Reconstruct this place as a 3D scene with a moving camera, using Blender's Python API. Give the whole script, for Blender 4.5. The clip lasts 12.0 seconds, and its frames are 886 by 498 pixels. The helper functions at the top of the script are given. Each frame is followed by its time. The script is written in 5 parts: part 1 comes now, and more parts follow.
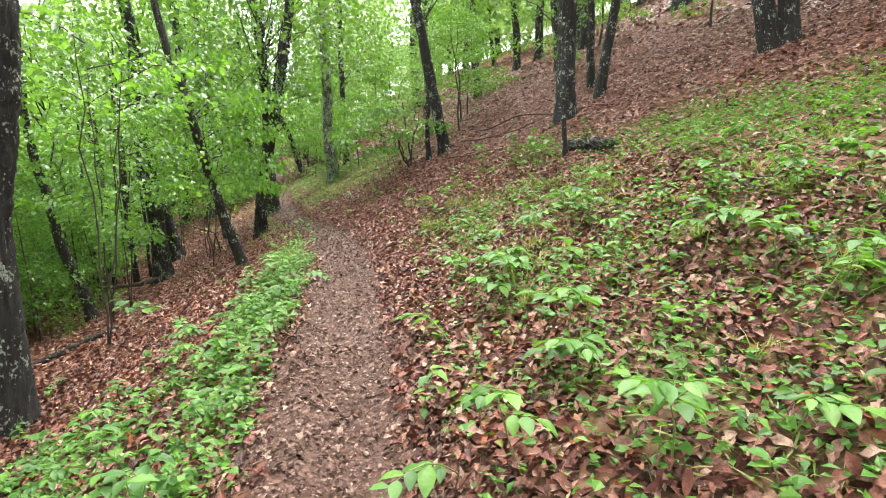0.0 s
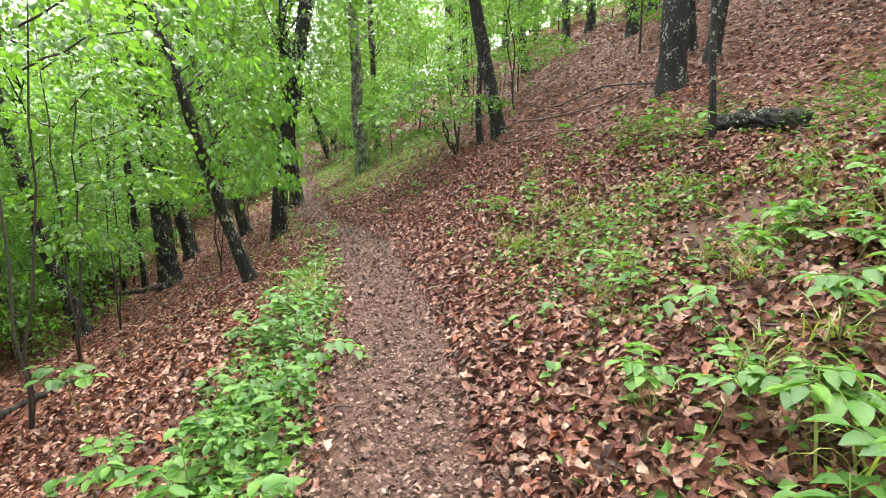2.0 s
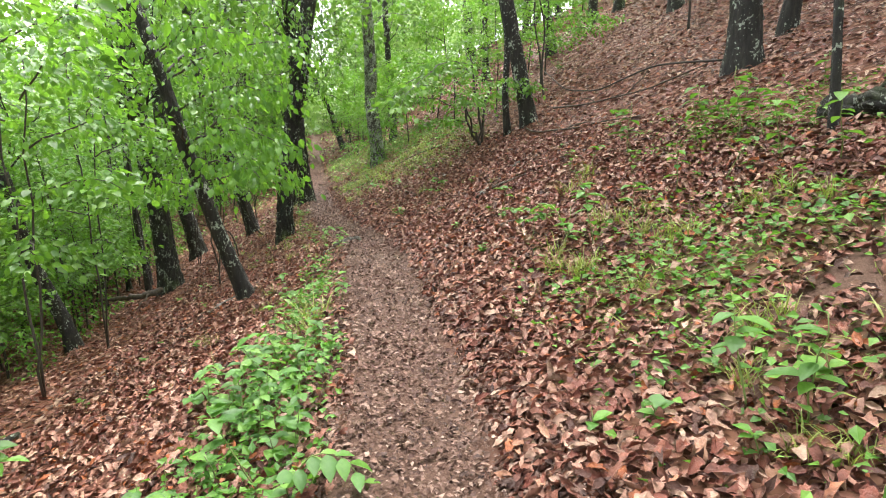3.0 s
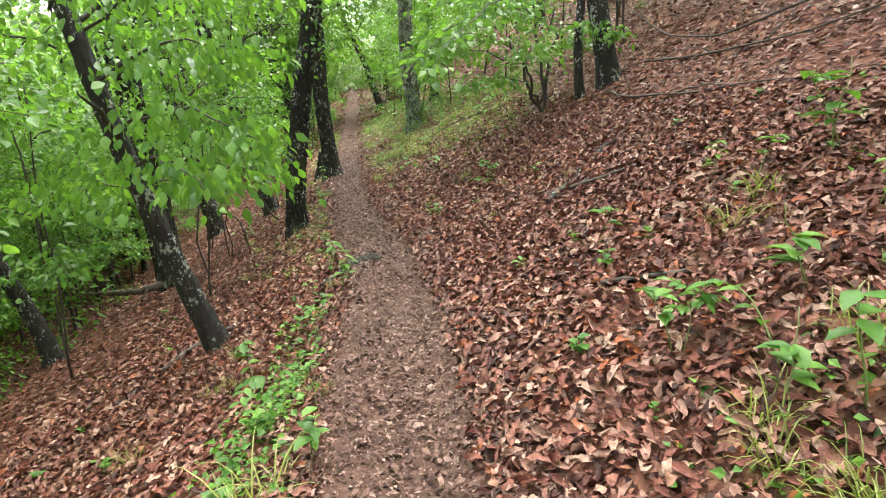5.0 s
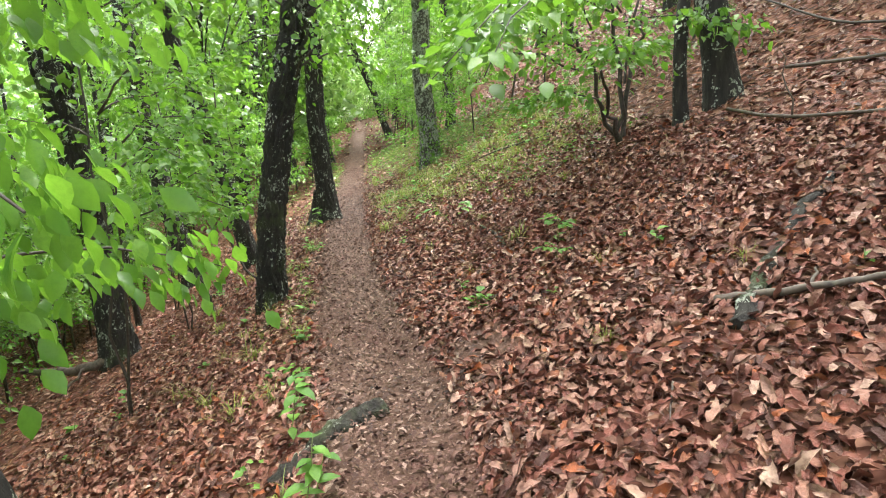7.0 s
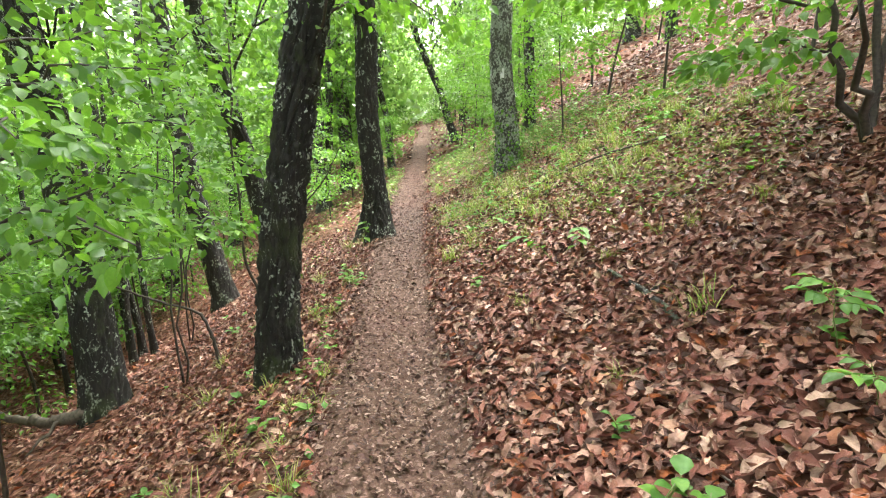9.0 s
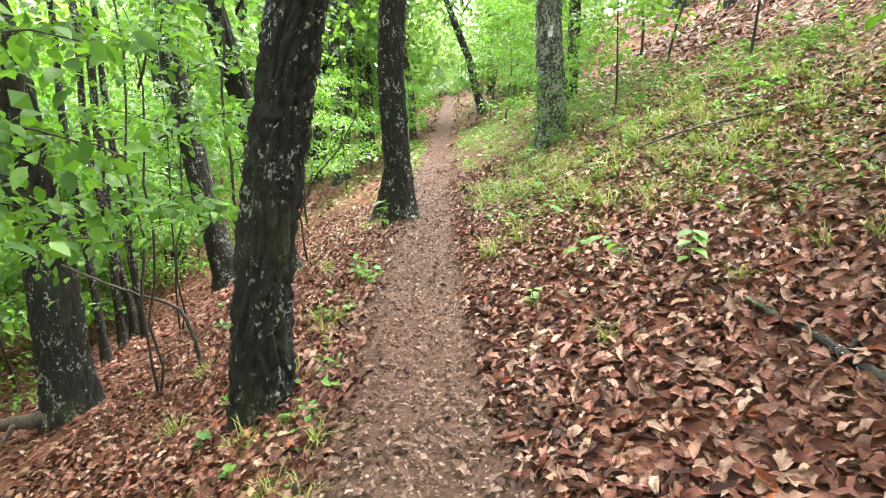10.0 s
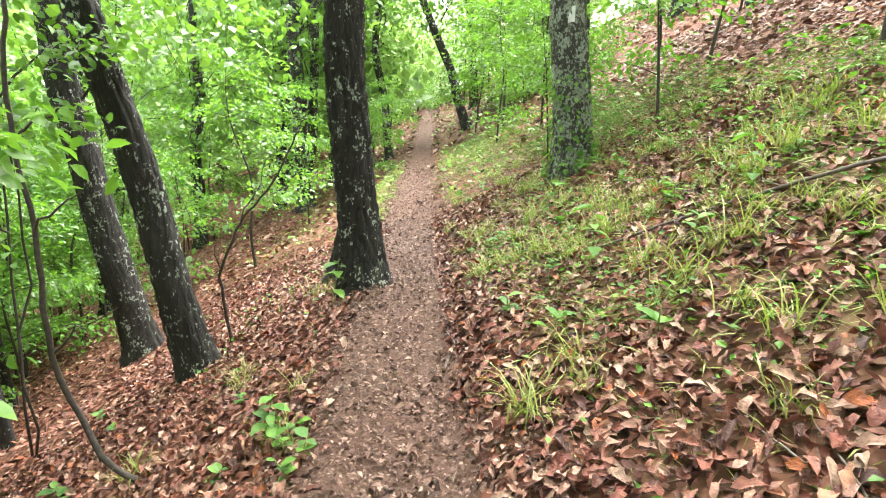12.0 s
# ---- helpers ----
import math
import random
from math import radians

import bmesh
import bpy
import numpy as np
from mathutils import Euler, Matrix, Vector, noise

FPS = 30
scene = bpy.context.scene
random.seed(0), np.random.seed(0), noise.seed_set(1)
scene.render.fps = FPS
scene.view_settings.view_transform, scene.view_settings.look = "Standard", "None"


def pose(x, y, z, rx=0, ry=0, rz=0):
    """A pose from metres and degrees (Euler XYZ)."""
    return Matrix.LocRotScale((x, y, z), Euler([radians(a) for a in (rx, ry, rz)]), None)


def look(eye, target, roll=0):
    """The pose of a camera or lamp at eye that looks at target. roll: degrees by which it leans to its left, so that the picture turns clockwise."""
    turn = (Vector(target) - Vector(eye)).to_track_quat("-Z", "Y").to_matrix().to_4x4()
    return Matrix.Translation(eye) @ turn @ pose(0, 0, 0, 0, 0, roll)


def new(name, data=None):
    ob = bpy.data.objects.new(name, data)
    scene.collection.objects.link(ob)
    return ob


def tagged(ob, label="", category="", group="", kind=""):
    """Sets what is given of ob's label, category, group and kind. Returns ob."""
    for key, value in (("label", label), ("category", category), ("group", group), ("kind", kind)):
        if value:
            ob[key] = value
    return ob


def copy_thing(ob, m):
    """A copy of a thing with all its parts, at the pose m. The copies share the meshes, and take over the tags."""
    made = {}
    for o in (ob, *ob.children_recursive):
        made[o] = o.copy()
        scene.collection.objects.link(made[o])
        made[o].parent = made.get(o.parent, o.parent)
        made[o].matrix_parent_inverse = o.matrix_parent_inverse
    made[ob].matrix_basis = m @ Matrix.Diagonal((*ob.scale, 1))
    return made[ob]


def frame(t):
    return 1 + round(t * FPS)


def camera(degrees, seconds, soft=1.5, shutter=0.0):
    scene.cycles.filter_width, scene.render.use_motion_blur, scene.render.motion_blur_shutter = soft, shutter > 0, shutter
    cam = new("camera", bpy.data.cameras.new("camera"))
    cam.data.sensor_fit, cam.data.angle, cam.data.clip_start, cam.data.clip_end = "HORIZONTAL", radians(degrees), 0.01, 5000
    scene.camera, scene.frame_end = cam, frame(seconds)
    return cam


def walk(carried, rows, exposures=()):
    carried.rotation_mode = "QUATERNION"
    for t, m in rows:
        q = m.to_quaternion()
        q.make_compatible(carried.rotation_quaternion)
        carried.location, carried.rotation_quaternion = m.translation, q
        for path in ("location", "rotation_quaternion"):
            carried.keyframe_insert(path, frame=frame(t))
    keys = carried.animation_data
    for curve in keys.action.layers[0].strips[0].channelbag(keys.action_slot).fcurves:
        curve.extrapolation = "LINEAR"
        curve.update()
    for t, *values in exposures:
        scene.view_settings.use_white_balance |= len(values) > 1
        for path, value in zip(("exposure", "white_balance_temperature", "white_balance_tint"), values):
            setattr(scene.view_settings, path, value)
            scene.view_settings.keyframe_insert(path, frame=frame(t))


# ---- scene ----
PATH = [
    (0, (0.689, 0.755, 1.513), (0.569, 2.731, 1.226), 0.6),
    (0.5, (0.425, 1.421, 1.526), (0.253, 3.386, 1.199), 0.5),
    (1, (0.26, 2.065, 1.526), (0.057, 4.026, 1.19), 0.1),
    (1.5, (0.048, 2.786, 1.526), (-0.185, 4.744, 1.188), -0.7),
    (2, (-0.067, 3.476, 1.537), (-0.281, 5.436, 1.199), 0.3),
    (2.5, (-0.25, 4.135, 1.562), (-0.491, 6.09, 1.216), -0.1),
    (3, (-0.336, 4.821, 1.597), (-0.608, 6.766, 1.22), -0.3),
    (5, (-0.78, 7.409, 1.821), (-1.198, 9.291, 1.289), -1.1),
    (5.5, (-1.029, 8.114, 1.795), (-1.473, 9.995, 1.283), -1.5),
    (6, (-1.178, 8.792, 1.762), (-1.619, 10.684, 1.287), -0.8),
    (6.5, (-1.432, 9.478, 1.735), (-1.872, 11.375, 1.281), -0.9),
    (8.5, (-2.327, 11.892, 1.522), (-2.851, 13.786, 1.154), 0.1),
    (9, (-2.554, 12.51, 1.477), (-3.199, 14.36, 1.074), -0.0),
    (9.5, (-2.914, 13.08, 1.417), (-3.631, 14.887, 0.947), 0.5),
    (10, (-3.163, 13.688, 1.353), (-3.854, 15.5, 0.866), 1.9),
    (10.5, (-3.464, 14.271, 1.336), (-4.114, 16.102, 0.864), 1.8),
    (11, (-3.674, 14.886, 1.312), (-4.275, 16.738, 0.855), 2.5),
    (11.5, (-3.939, 15.48, 1.324), (-4.554, 17.331, 0.882), 1.8),
    (12, (-4.126, 16.092, 1.314), (-4.758, 17.939, 0.88), 1.5),
]
cam = camera(74.9, 12.0, 1.05)
walk(cam, [(t, look(e, g, r)) for t, e, g, r in PATH], [(0, 2.83), (2.5, 2.93), (5.5, 3.05), (6.5, 3.17), (8.5, 3.52), (9.5, 3.64), (10.5, 3.85), (12, 3.8)])

# ---- overcast daylight ----
world = bpy.data.worlds.new("overcast_sky")
scene.world = world
world.use_nodes = True
wt = world.node_tree
sky = wt.nodes.new("ShaderNodeTexSky")
sky.sky_type, sky.sun_disc = "NISHITA", False
sky.sun_elevation, sky.sun_rotation = radians(58), radians(20)
sky.air_density, sky.dust_density = 1.0, 3.0
grey = wt.nodes.new("ShaderNodeHueSaturation")
grey.inputs["Saturation"].default_value = 0.18
wt.links.new(sky.outputs[0], grey.inputs["Color"])
wt.links.new(grey.outputs[0], wt.nodes["Background"].inputs[0])
wt.nodes["Background"].inputs[1].default_value = 0.15
sun = new("sun", bpy.data.lights.new("sun", "SUN"))
sun.data.energy, sun.data.angle, sun.data.color = 1.5, radians(60), (1.0, 0.97, 0.93)
sun.matrix_world = look((0, 0, 60), (-5, -25, 0))

# ---- the lie of the land: a trail along a hillside that rises to the right ----
TRAIL_Y = [-120, -30, -8, 0.75, 4.0, 5.5, 7.4, 10.35, 11.9, 13.1, 15.3, 16.4, 17.2, 18.1, 20.2, 23.1, 33.8, 51.7, 90, 200]
TRAIL_X = [40, 10.5, 3.1, 0.62, -0.14, -0.44, -0.80, -1.70, -2.22, -2.68, -3.82, -4.28, -4.66, -5.03, -5.86, -7.0, -11.0, -17.4, -31, -70]
TRAIL_Z = [-1, -0.3, -0.05, 0.03, 0.13, 0.22, 0.26, 0.22, 0.20, 0.13, -0.04, -0.10, -0.14, -0.17, -0.13, -0.20, 0.3, 2.1, 4.0, 6.0]
SLOPE_Y = [-200, 0, 8, 11, 14, 20, 25, 40, 200]
SLOPE_UP = [0.42, 0.42, 0.43, 0.47, 0.54, 0.62, 0.58, 0.52, 0.45]
SLOPE_DOWN = [0.42, 0.42, 0.43, 0.52, 0.58, 0.62, 0.58, 0.52, 0.45]
KNOTS = np.arange(-120, 200, 0.25)


def smooth_line(ys, vs, width):
    """The broken line through the knots, rounded off."""
    raw = np.interp(KNOTS, ys, vs)
    k = np.exp(-0.5 * (np.arange(-40, 41) * 0.25 / width) ** 2)
    return np.convolve(np.pad(raw, 40, mode="edge"), k / k.sum(), "valid")


LINE_X, LINE_Z = smooth_line(TRAIL_Y, TRAIL_X, 0.7), smooth_line(TRAIL_Y, TRAIL_Z, 0.8)
LINE_U, LINE_D = smooth_line(SLOPE_Y, SLOPE_UP, 1.5), smooth_line(SLOPE_Y, SLOPE_DOWN, 1.5)
LINE_C = 1 / np.sqrt(1 + np.gradient(smooth_line(TRAIL_Y, TRAIL_X, 2.0), 0.25) ** 2)


def vnoise(x, y, seed=0):
    """Smooth value noise in the plane, -1 to 1."""
    x, y = np.asarray(x, float), np.asarray(y, float)
    i, j = np.floor(x), np.floor(y)
    u, v = x - i, y - j
    u, v = u * u * (3 - 2 * u), v * v * (3 - 2 * v)

    def h(a, b):
        return np.mod(np.sin(a * 127.1 + b * 311.7 + seed * 74.7) * 43758.5453, 1) * 2 - 1

    return (h(i, j) * (1 - u) + h(i + 1, j) * u) * (1 - v) + (h(i, j + 1) * (1 - u) + h(i + 1, j + 1) * u) * v


def trail_x(y):
    return np.interp(y, KNOTS, LINE_X)


def across(x, y):
    """Metres from the trail's middle line, uphill positive."""
    return (x - trail_x(y)) * np.interp(y, KNOTS, LINE_C)


def height(x, y):
    x, y = np.asarray(x, float), np.asarray(y, float)
    d = across(x, y)
    up = np.maximum(d - 0.22, 0)
    down = np.maximum(-d - 0.26, 0)
    su, sd = np.interp(y, KNOTS, LINE_U), np.interp(y, KNOTS, LINE_D)
    up = su * 110 * (1 - np.exp(-up / 110)) * (up / (up + 0.10)) + 0.03 * np.exp(-((d - 0.55) / 0.2) ** 2)
    down = sd * (20 * (1 - np.exp(-down / 20)) + 0.10 * np.maximum(down - 12, 0)) * (down / (down + 0.05))
    # an invented far slope rises past 48 m downhill to block the low sky
    far = np.maximum(-d - 48, 0)
    down = down - 0.42 * far * far / (far + 14)
    bowl = 0.03 * np.exp(-((d - 0.02) / 0.3) ** 2)
    off = np.clip(np.abs(d) - 0.3, 0, 1)
    bumps = 0.10 * vnoise(x / 2.7, y / 2.7, 3) + 0.03 * vnoise(x / 0.8, y / 0.8, 5)
    return np.interp(y, KNOTS, LINE_Z) + up - down - bowl + bumps * off + 0.012 * vnoise(x / 0.35, y / 0.35, 7)


# ---- materials ----
def nodes_of(name):
    m = bpy.data.materials.new(name)
    m.use_nodes = True
    return m, m.node_tree, m.node_tree.nodes["Principled BSDF"]


def node(nt, kind, **inputs):
    n = nt.nodes.new(kind)
    for k, v in inputs.items():
        n.inputs[k.replace("_", " ")].default_value = v
    return n


def ramp(nt, source, stops):
    n = nt.nodes.new("ShaderNodeValToRGB")
    while len(n.color_ramp.elements) < len(stops):
        n.color_ramp.elements.new(0.5)
    for e, (at, c) in zip(n.color_ramp.elements, stops):
        e.position, e.color = at, (*c, 1)
    nt.links.new(source, n.inputs[0])
    return n.outputs[0]


def mixed(nt, fac, a, b, blend="MIX"):
    n = nt.nodes.new("ShaderNodeMix")
    n.data_type, n.blend_type = "RGBA", blend
    for slot, v in ((0, fac), (6, a), (7, b)):
        if isinstance(v, (int, float)):
            n.inputs[slot].default_value = v
        elif isinstance(v, tuple):
            n.inputs[slot].default_value = (*v, 1)
        else:
            nt.links.new(v, n.inputs[slot])
    return n.outputs[2]


def spread(nt, scale=(1, 1, 1)):
    """Object coordinates, stretched."""
    tc = nt.nodes.new("ShaderNodeTexCoord")
    mp = nt.nodes.new("ShaderNodeMapping")
    mp.inputs["Scale"].default_value = scale
    nt.links.new(tc.outputs["Object"], mp.inputs[0])
    return mp.outputs[0]


def noisy(nt, co, scale, detail=5, rough=0.6):
    n = node(nt, "ShaderNodeTexNoise", Scale=scale, Detail=detail, Roughness=rough)
    nt.links.new(co, n.inputs["Vector"])
    return n.outputs[0]


def bumped(nt, bsdf, source, strength, distance):
    b = node(nt, "ShaderNodeBump", Strength=strength, Distance=distance)
    nt.links.new(source, b.inputs["Height"])
    nt.links.new(b.outputs[0], bsdf.inputs["Normal"])
    return b


def ground_material():
    m, nt, b = nodes_of("forest_floor")
    co = spread(nt)
    cells = nt.nodes.new("ShaderNodeTexVoronoi")
    cells.inputs["Scale"].default_value = 13
    warp = mixed(nt, 0.08, co, noisy_vec(nt, co, 9), "ADD")
    nt.links.new(warp, cells.inputs["Vector"])
    leafy = ramp(nt, cells.outputs["Color"], [(0.1, (0.028, 0.012, 0.008)), (0.4, (0.095, 0.034, 0.021)), (0.7, (0.17, 0.070, 0.044)), (0.95, (0.26, 0.135, 0.090))])
    blot = noisy(nt, co, 0.9, 4)
    leafy = mixed(nt, ramp(nt, blot, [(0.35, (0, 0, 0)), (0.7, (0.5, 0.5, 0.5))]), leafy, (0.085, 0.034, 0.021))
    fine = noisy(nt, co, 70, 8, 0.8)
    soil = ramp(nt, fine, [(0.28, (0.040, 0.022, 0.016)), (0.5, (0.118, 0.068, 0.050)), (0.72, (0.22, 0.136, 0.104))])
    soil = mixed(nt, ramp(nt, noisy(nt, co, 1.6, 3), [(0.4, (0, 0, 0)), (0.7, (0.6, 0.6, 0.6))]), soil, (0.095, 0.053, 0.037))
    at = nt.nodes.new("ShaderNodeAttribute")
    at.attribute_name = "trail"
    moss = nt.nodes.new("ShaderNodeAttribute")
    moss.attribute_name = "green"
    green = ramp(nt, noisy(nt, co, 30, 5), [(0.3, (0.035, 0.036, 0.014)), (0.7, (0.10, 0.105, 0.036))])
    leafy = mixed(nt, moss.outputs["Fac"], leafy, green)
    nt.links.new(mixed(nt, at.outputs["Fac"], leafy, soil), b.inputs["Base Color"])
    b.inputs["Roughness"].default_value = 0.85
    b.inputs["Specular IOR Level"].default_value = 0.2
    rel = mixed(nt, at.outputs["Fac"], cells.outputs["Distance"], fine)
    bumped(nt, b, rel, 0.7, 0.03)
    return m


def noisy_vec(nt, co, scale):
    n = node(nt, "ShaderNodeTexNoise", Scale=scale, Detail=2)
    nt.links.new(co, n.inputs["Vector"])
    return n.outputs["Color"]


def leaf_material(name, dark, mid, light, through_light, rough=0.36, share=0.42, gloss=0.6):
    """A thin green leaf: gloss above, and light that comes through it."""
    m, nt, b = nodes_of(name)
    geo = nt.nodes.new("ShaderNodeNewGeometry")
    info = nt.nodes.new("ShaderNodeObjectInfo")
    total = nt.nodes.new("ShaderNodeMath")
    total.operation = "ADD"
    nt.links.new(info.outputs["Random"], total.inputs[0])
    nt.links.new(geo.outputs["Random Per Island"], total.inputs[1])
    mix = nt.nodes.new("ShaderNodeMath")
    mix.operation = "FRACT"
    nt.links.new(total.outputs[0], mix.inputs[0])
    co = spread(nt)
    col = ramp(nt, mix.outputs[0], [(0.05, dark), (0.5, mid), (0.92, light)])
    col = mixed(nt, ramp(nt, noisy(nt, co, 2.2, 3), [(0.35, (0, 0, 0)), (0.75, (0.55, 0.55, 0.55))]), col, light)
    blades = noisy(nt, co, 60, 4, 0.7)
    col = mixed(nt, ramp(nt, blades, [(0.42, (0, 0, 0)), (0.72, (0.5, 0.5, 0.5))]), col, dark)
    bumped(nt, b, blades, 0.35, 0.006)
    nt.links.new(col, b.inputs["Base Color"])
    b.inputs["Roughness"].default_value = rough
    b.inputs["Specular IOR Level"].default_value = gloss
    tr = nt.nodes.new("ShaderNodeBsdfTranslucent")
    nt.links.new(mixed(nt, 0.75, col, through_light), tr.inputs["Color"])
    add = nt.nodes.new("ShaderNodeMixShader")
    add.inputs[0].default_value = share
    nt.links.new(b.outputs[0], add.inputs[1])
    nt.links.new(tr.outputs[0], add.inputs[2])
    nt.links.new(add.outputs[0], nt.nodes["Material Output"].inputs["Surface"])
    return m


def dead_leaf_material(name, stops, blotch, rough):
    """Fallen leaves: each of one brown, blotched and with fine veins."""
    m, nt, b = nodes_of(name)
    geo = nt.nodes.new("ShaderNodeNewGeometry")
    info = nt.nodes.new("ShaderNodeObjectInfo")
    s = nt.nodes.new("ShaderNodeMath")
    s.operation = "ADD"
    nt.links.new(info.outputs["Random"], s.inputs[0])
    nt.links.new(geo.outputs["Random Per Island"], s.inputs[1])
    w = nt.nodes.new("ShaderNodeMath")
    w.operation = "FRACT"
    nt.links.new(s.outputs[0], w.inputs[0])
    col = ramp(nt, w.outputs[0], stops)
    co = spread(nt)
    col = mixed(nt, ramp(nt, noisy(nt, co, 26, 5, 0.65), [(0.42, (0, 0, 0)), (0.68, (0.75, 0.75, 0.75))]), col, blotch)
    col = mixed(nt, ramp(nt, noisy(nt, co, 0.8, 3), [(0.4, (0, 0, 0)), (0.7, (0.35, 0.35, 0.35))]), col, (0.10, 0.030, 0.022))
    nt.links.new(col, b.inputs["Base Color"])
    b.inputs["Roughness"].default_value = rough
    b.inputs["Specular IOR Level"].default_value = 0.36
    bumped(nt, b, noisy(nt, co, 90, 5, 0.7), 0.8, 0.012)
    return m


def bark_material(name, dark, light, lichen, moss=0.0):
    m, nt, b = nodes_of(name)
    co = spread(nt, (1, 1, 0.22))
    ridges = noisy(nt, co, 26, 6, 0.62)
    plates = nt.nodes.new("ShaderNodeTexVoronoi")
    plates.inputs["Scale"].default_value = 15
    nt.links.new(mixed(nt, 0.06, co, noisy_vec(nt, co, 12), "ADD"), plates.inputs["Vector"])
    col = ramp(nt, ridges, [(0.32, dark), (0.55, light), (0.75, tuple(min(1, v * 1.8) for v in light))])
    col = mixed(nt, ramp(nt, plates.outputs["Distance"], [(0.0, (0.0, 0.0, 0.0)), (0.6, (0.7, 0.7, 0.7))]), col, dark)
    round_co = spread(nt, (1, 1, 0.75))
    spots = noisy(nt, round_co, 30, 7, 0.66)
    where = noisy(nt, round_co, 5.0, 3)
    keep = ramp(nt, mixed(nt, 0.42, spots, where), [(0.59 - 0.035 * lichen, (0, 0, 0)), (0.605 - 0.035 * lichen, (0.95, 0.95, 0.95))])
    col = mixed(nt, keep, col, ramp(nt, noisy(nt, round_co, 60, 2), [(0.3, (0.20, 0.235, 0.175)), (0.7, (0.50, 0.55, 0.46))]))
    if moss:
        patch = ramp(nt, noisy(nt, round_co, 3.0, 4), [(0.52, (0, 0, 0)), (0.66, (moss, moss, moss))])
        col = mixed(nt, patch, col, (0.055, 0.075, 0.02))
    nt.links.new(col, b.inputs["Base Color"])
    b.inputs["Roughness"].default_value = 0.7
    flakes = mixed(nt, 0.45, mixed(nt, 0.5, ridges, plates.outputs["Distance"]), noisy(nt, spread(nt, (1, 1, 0.45)), 60, 7, 0.8))
    bumped(nt, b, flakes, 1.0, 0.1)
    return m


def plain_material(name, a, c, scale, rough=0.7, bump=0.3):
    m, nt, b = nodes_of(name)
    co = spread(nt)
    n = noisy(nt, co, scale, 5)
    nt.links.new(ramp(nt, n, [(0.3, a), (0.7, c)]), b.inputs["Base Color"])
    b.inputs["Roughness"].default_value = rough
    bumped(nt, b, n, bump, 0.01)
    return m


M_GROUND = ground_material()
M_DEAD = dead_leaf_material("dead_leaves", [(0.0, (0.024, 0.010, 0.007)), (0.16, (0.085, 0.027, 0.017)), (0.32, (0.185, 0.053, 0.034)), (0.5, (0.25, 0.096, 0.062)), (0.66, (0.32, 0.155, 0.108)), (0.8, (0.42, 0.245, 0.180)), (0.91, (0.50, 0.34, 0.25)), (0.97, (0.34, 0.095, 0.028))], (0.060, 0.022, 0.013), 0.46)
M_CHIP = dead_leaf_material("trodden_leaves", [(0.0, (0.026, 0.013, 0.010)), (0.3, (0.084, 0.043, 0.030)), (0.6, (0.172, 0.098, 0.071)), (0.85, (0.26, 0.162, 0.122)), (0.96, (0.37, 0.26, 0.205))], (0.07, 0.036, 0.026), 0.6)
M_OAK = bark_material("oak_bark", (0.006, 0.005, 0.004), (0.040, 0.033, 0.026), 0.7)
M_OAK_MOSSY = bark_material("mossy_oak_bark", (0.004, 0.0035, 0.003), (0.032, 0.026, 0.020), 0.75, 0.7)
M_PALE = bark_material("lichened_bark", (0.026, 0.025, 0.020), (0.12, 0.115, 0.095), 2.4, 0.6)
M_TWIG = plain_material("dark_twig", (0.018, 0.014, 0.011), (0.06, 0.046, 0.036), 40)
M_LOG = bark_material("rotting_log", (0.010, 0.008, 0.006), (0.05, 0.040, 0.030), 0.5, 0.8)
M_STICK = plain_material("fallen_stick", (0.026, 0.019, 0.015), (0.115, 0.088, 0.066), 22)
M_STEM = plain_material("green_stem", (0.09, 0.14, 0.03), (0.17, 0.20, 0.06), 30, 0.5)
M_LEAF = leaf_material("canopy_leaves", (0.026, 0.080, 0.012), (0.062, 0.150, 0.022), (0.13, 0.25, 0.038), (0.20, 0.40, 0.035), 0.36, 0.34)
M_LEAF_UNDER = leaf_material("understory_leaves", (0.018, 0.068, 0.012), (0.056, 0.150, 0.022), (0.15, 0.295, 0.045), (0.23, 0.48, 0.035), 0.36, 0.42, 0.42)
# paler copy of the leaf green: the haze of distance put into the colour
M_LEAF_FAR_HAZE = leaf_material("far_leaves_hazed", (0.055, 0.135, 0.030), (0.13, 0.26, 0.055), (0.26, 0.42, 0.11), (0.38, 0.62, 0.13), 0.36, 0.42)
M_HERB = leaf_material("herb_leaves", (0.022, 0.078, 0.014), (0.058, 0.160, 0.022), (0.135, 0.27, 0.038), (0.19, 0.42, 0.035), 0.5, 0.33, 0.35)
M_GRASS = leaf_material("grass_blades", (0.08, 0.12, 0.018), (0.18, 0.22, 0.036), (0.32, 0.33, 0.08), (0.28, 0.40, 0.05), 0.5, 0.35)
M_PAINT = plain_material("white_blaze_paint", (0.55, 0.57, 0.55), (0.8, 0.8, 0.78), 25, 0.6)


# ---- mesh helpers ----
def mesh_of(name, V, F, mat, smooth=False):
    """A mesh from an array of points and one of triangles or quads."""
    V, F = np.asarray(V, np.float32), np.asarray(F, np.int32)
    me = bpy.data.meshes.new(name)
    me.vertices.add(len(V))
    me.vertices.foreach_set("co", V.ravel())
    k = F.shape[1]
    me.loops.add(F.size)
    me.loops.foreach_set("vertex_index", F.ravel())
    me.polygons.add(len(F))
    me.polygons.foreach_set("loop_start", np.arange(0, F.size, k, dtype=np.int32))
    me.polygons.foreach_set("use_smooth", np.full(len(F), smooth))
    me.update(calc_edges=True)
    me.materials.append(mat)
    return me


def part(name, me, parent, label=""):
    ob = new(name, me)
    ob.parent = parent
    return tagged(ob, label)


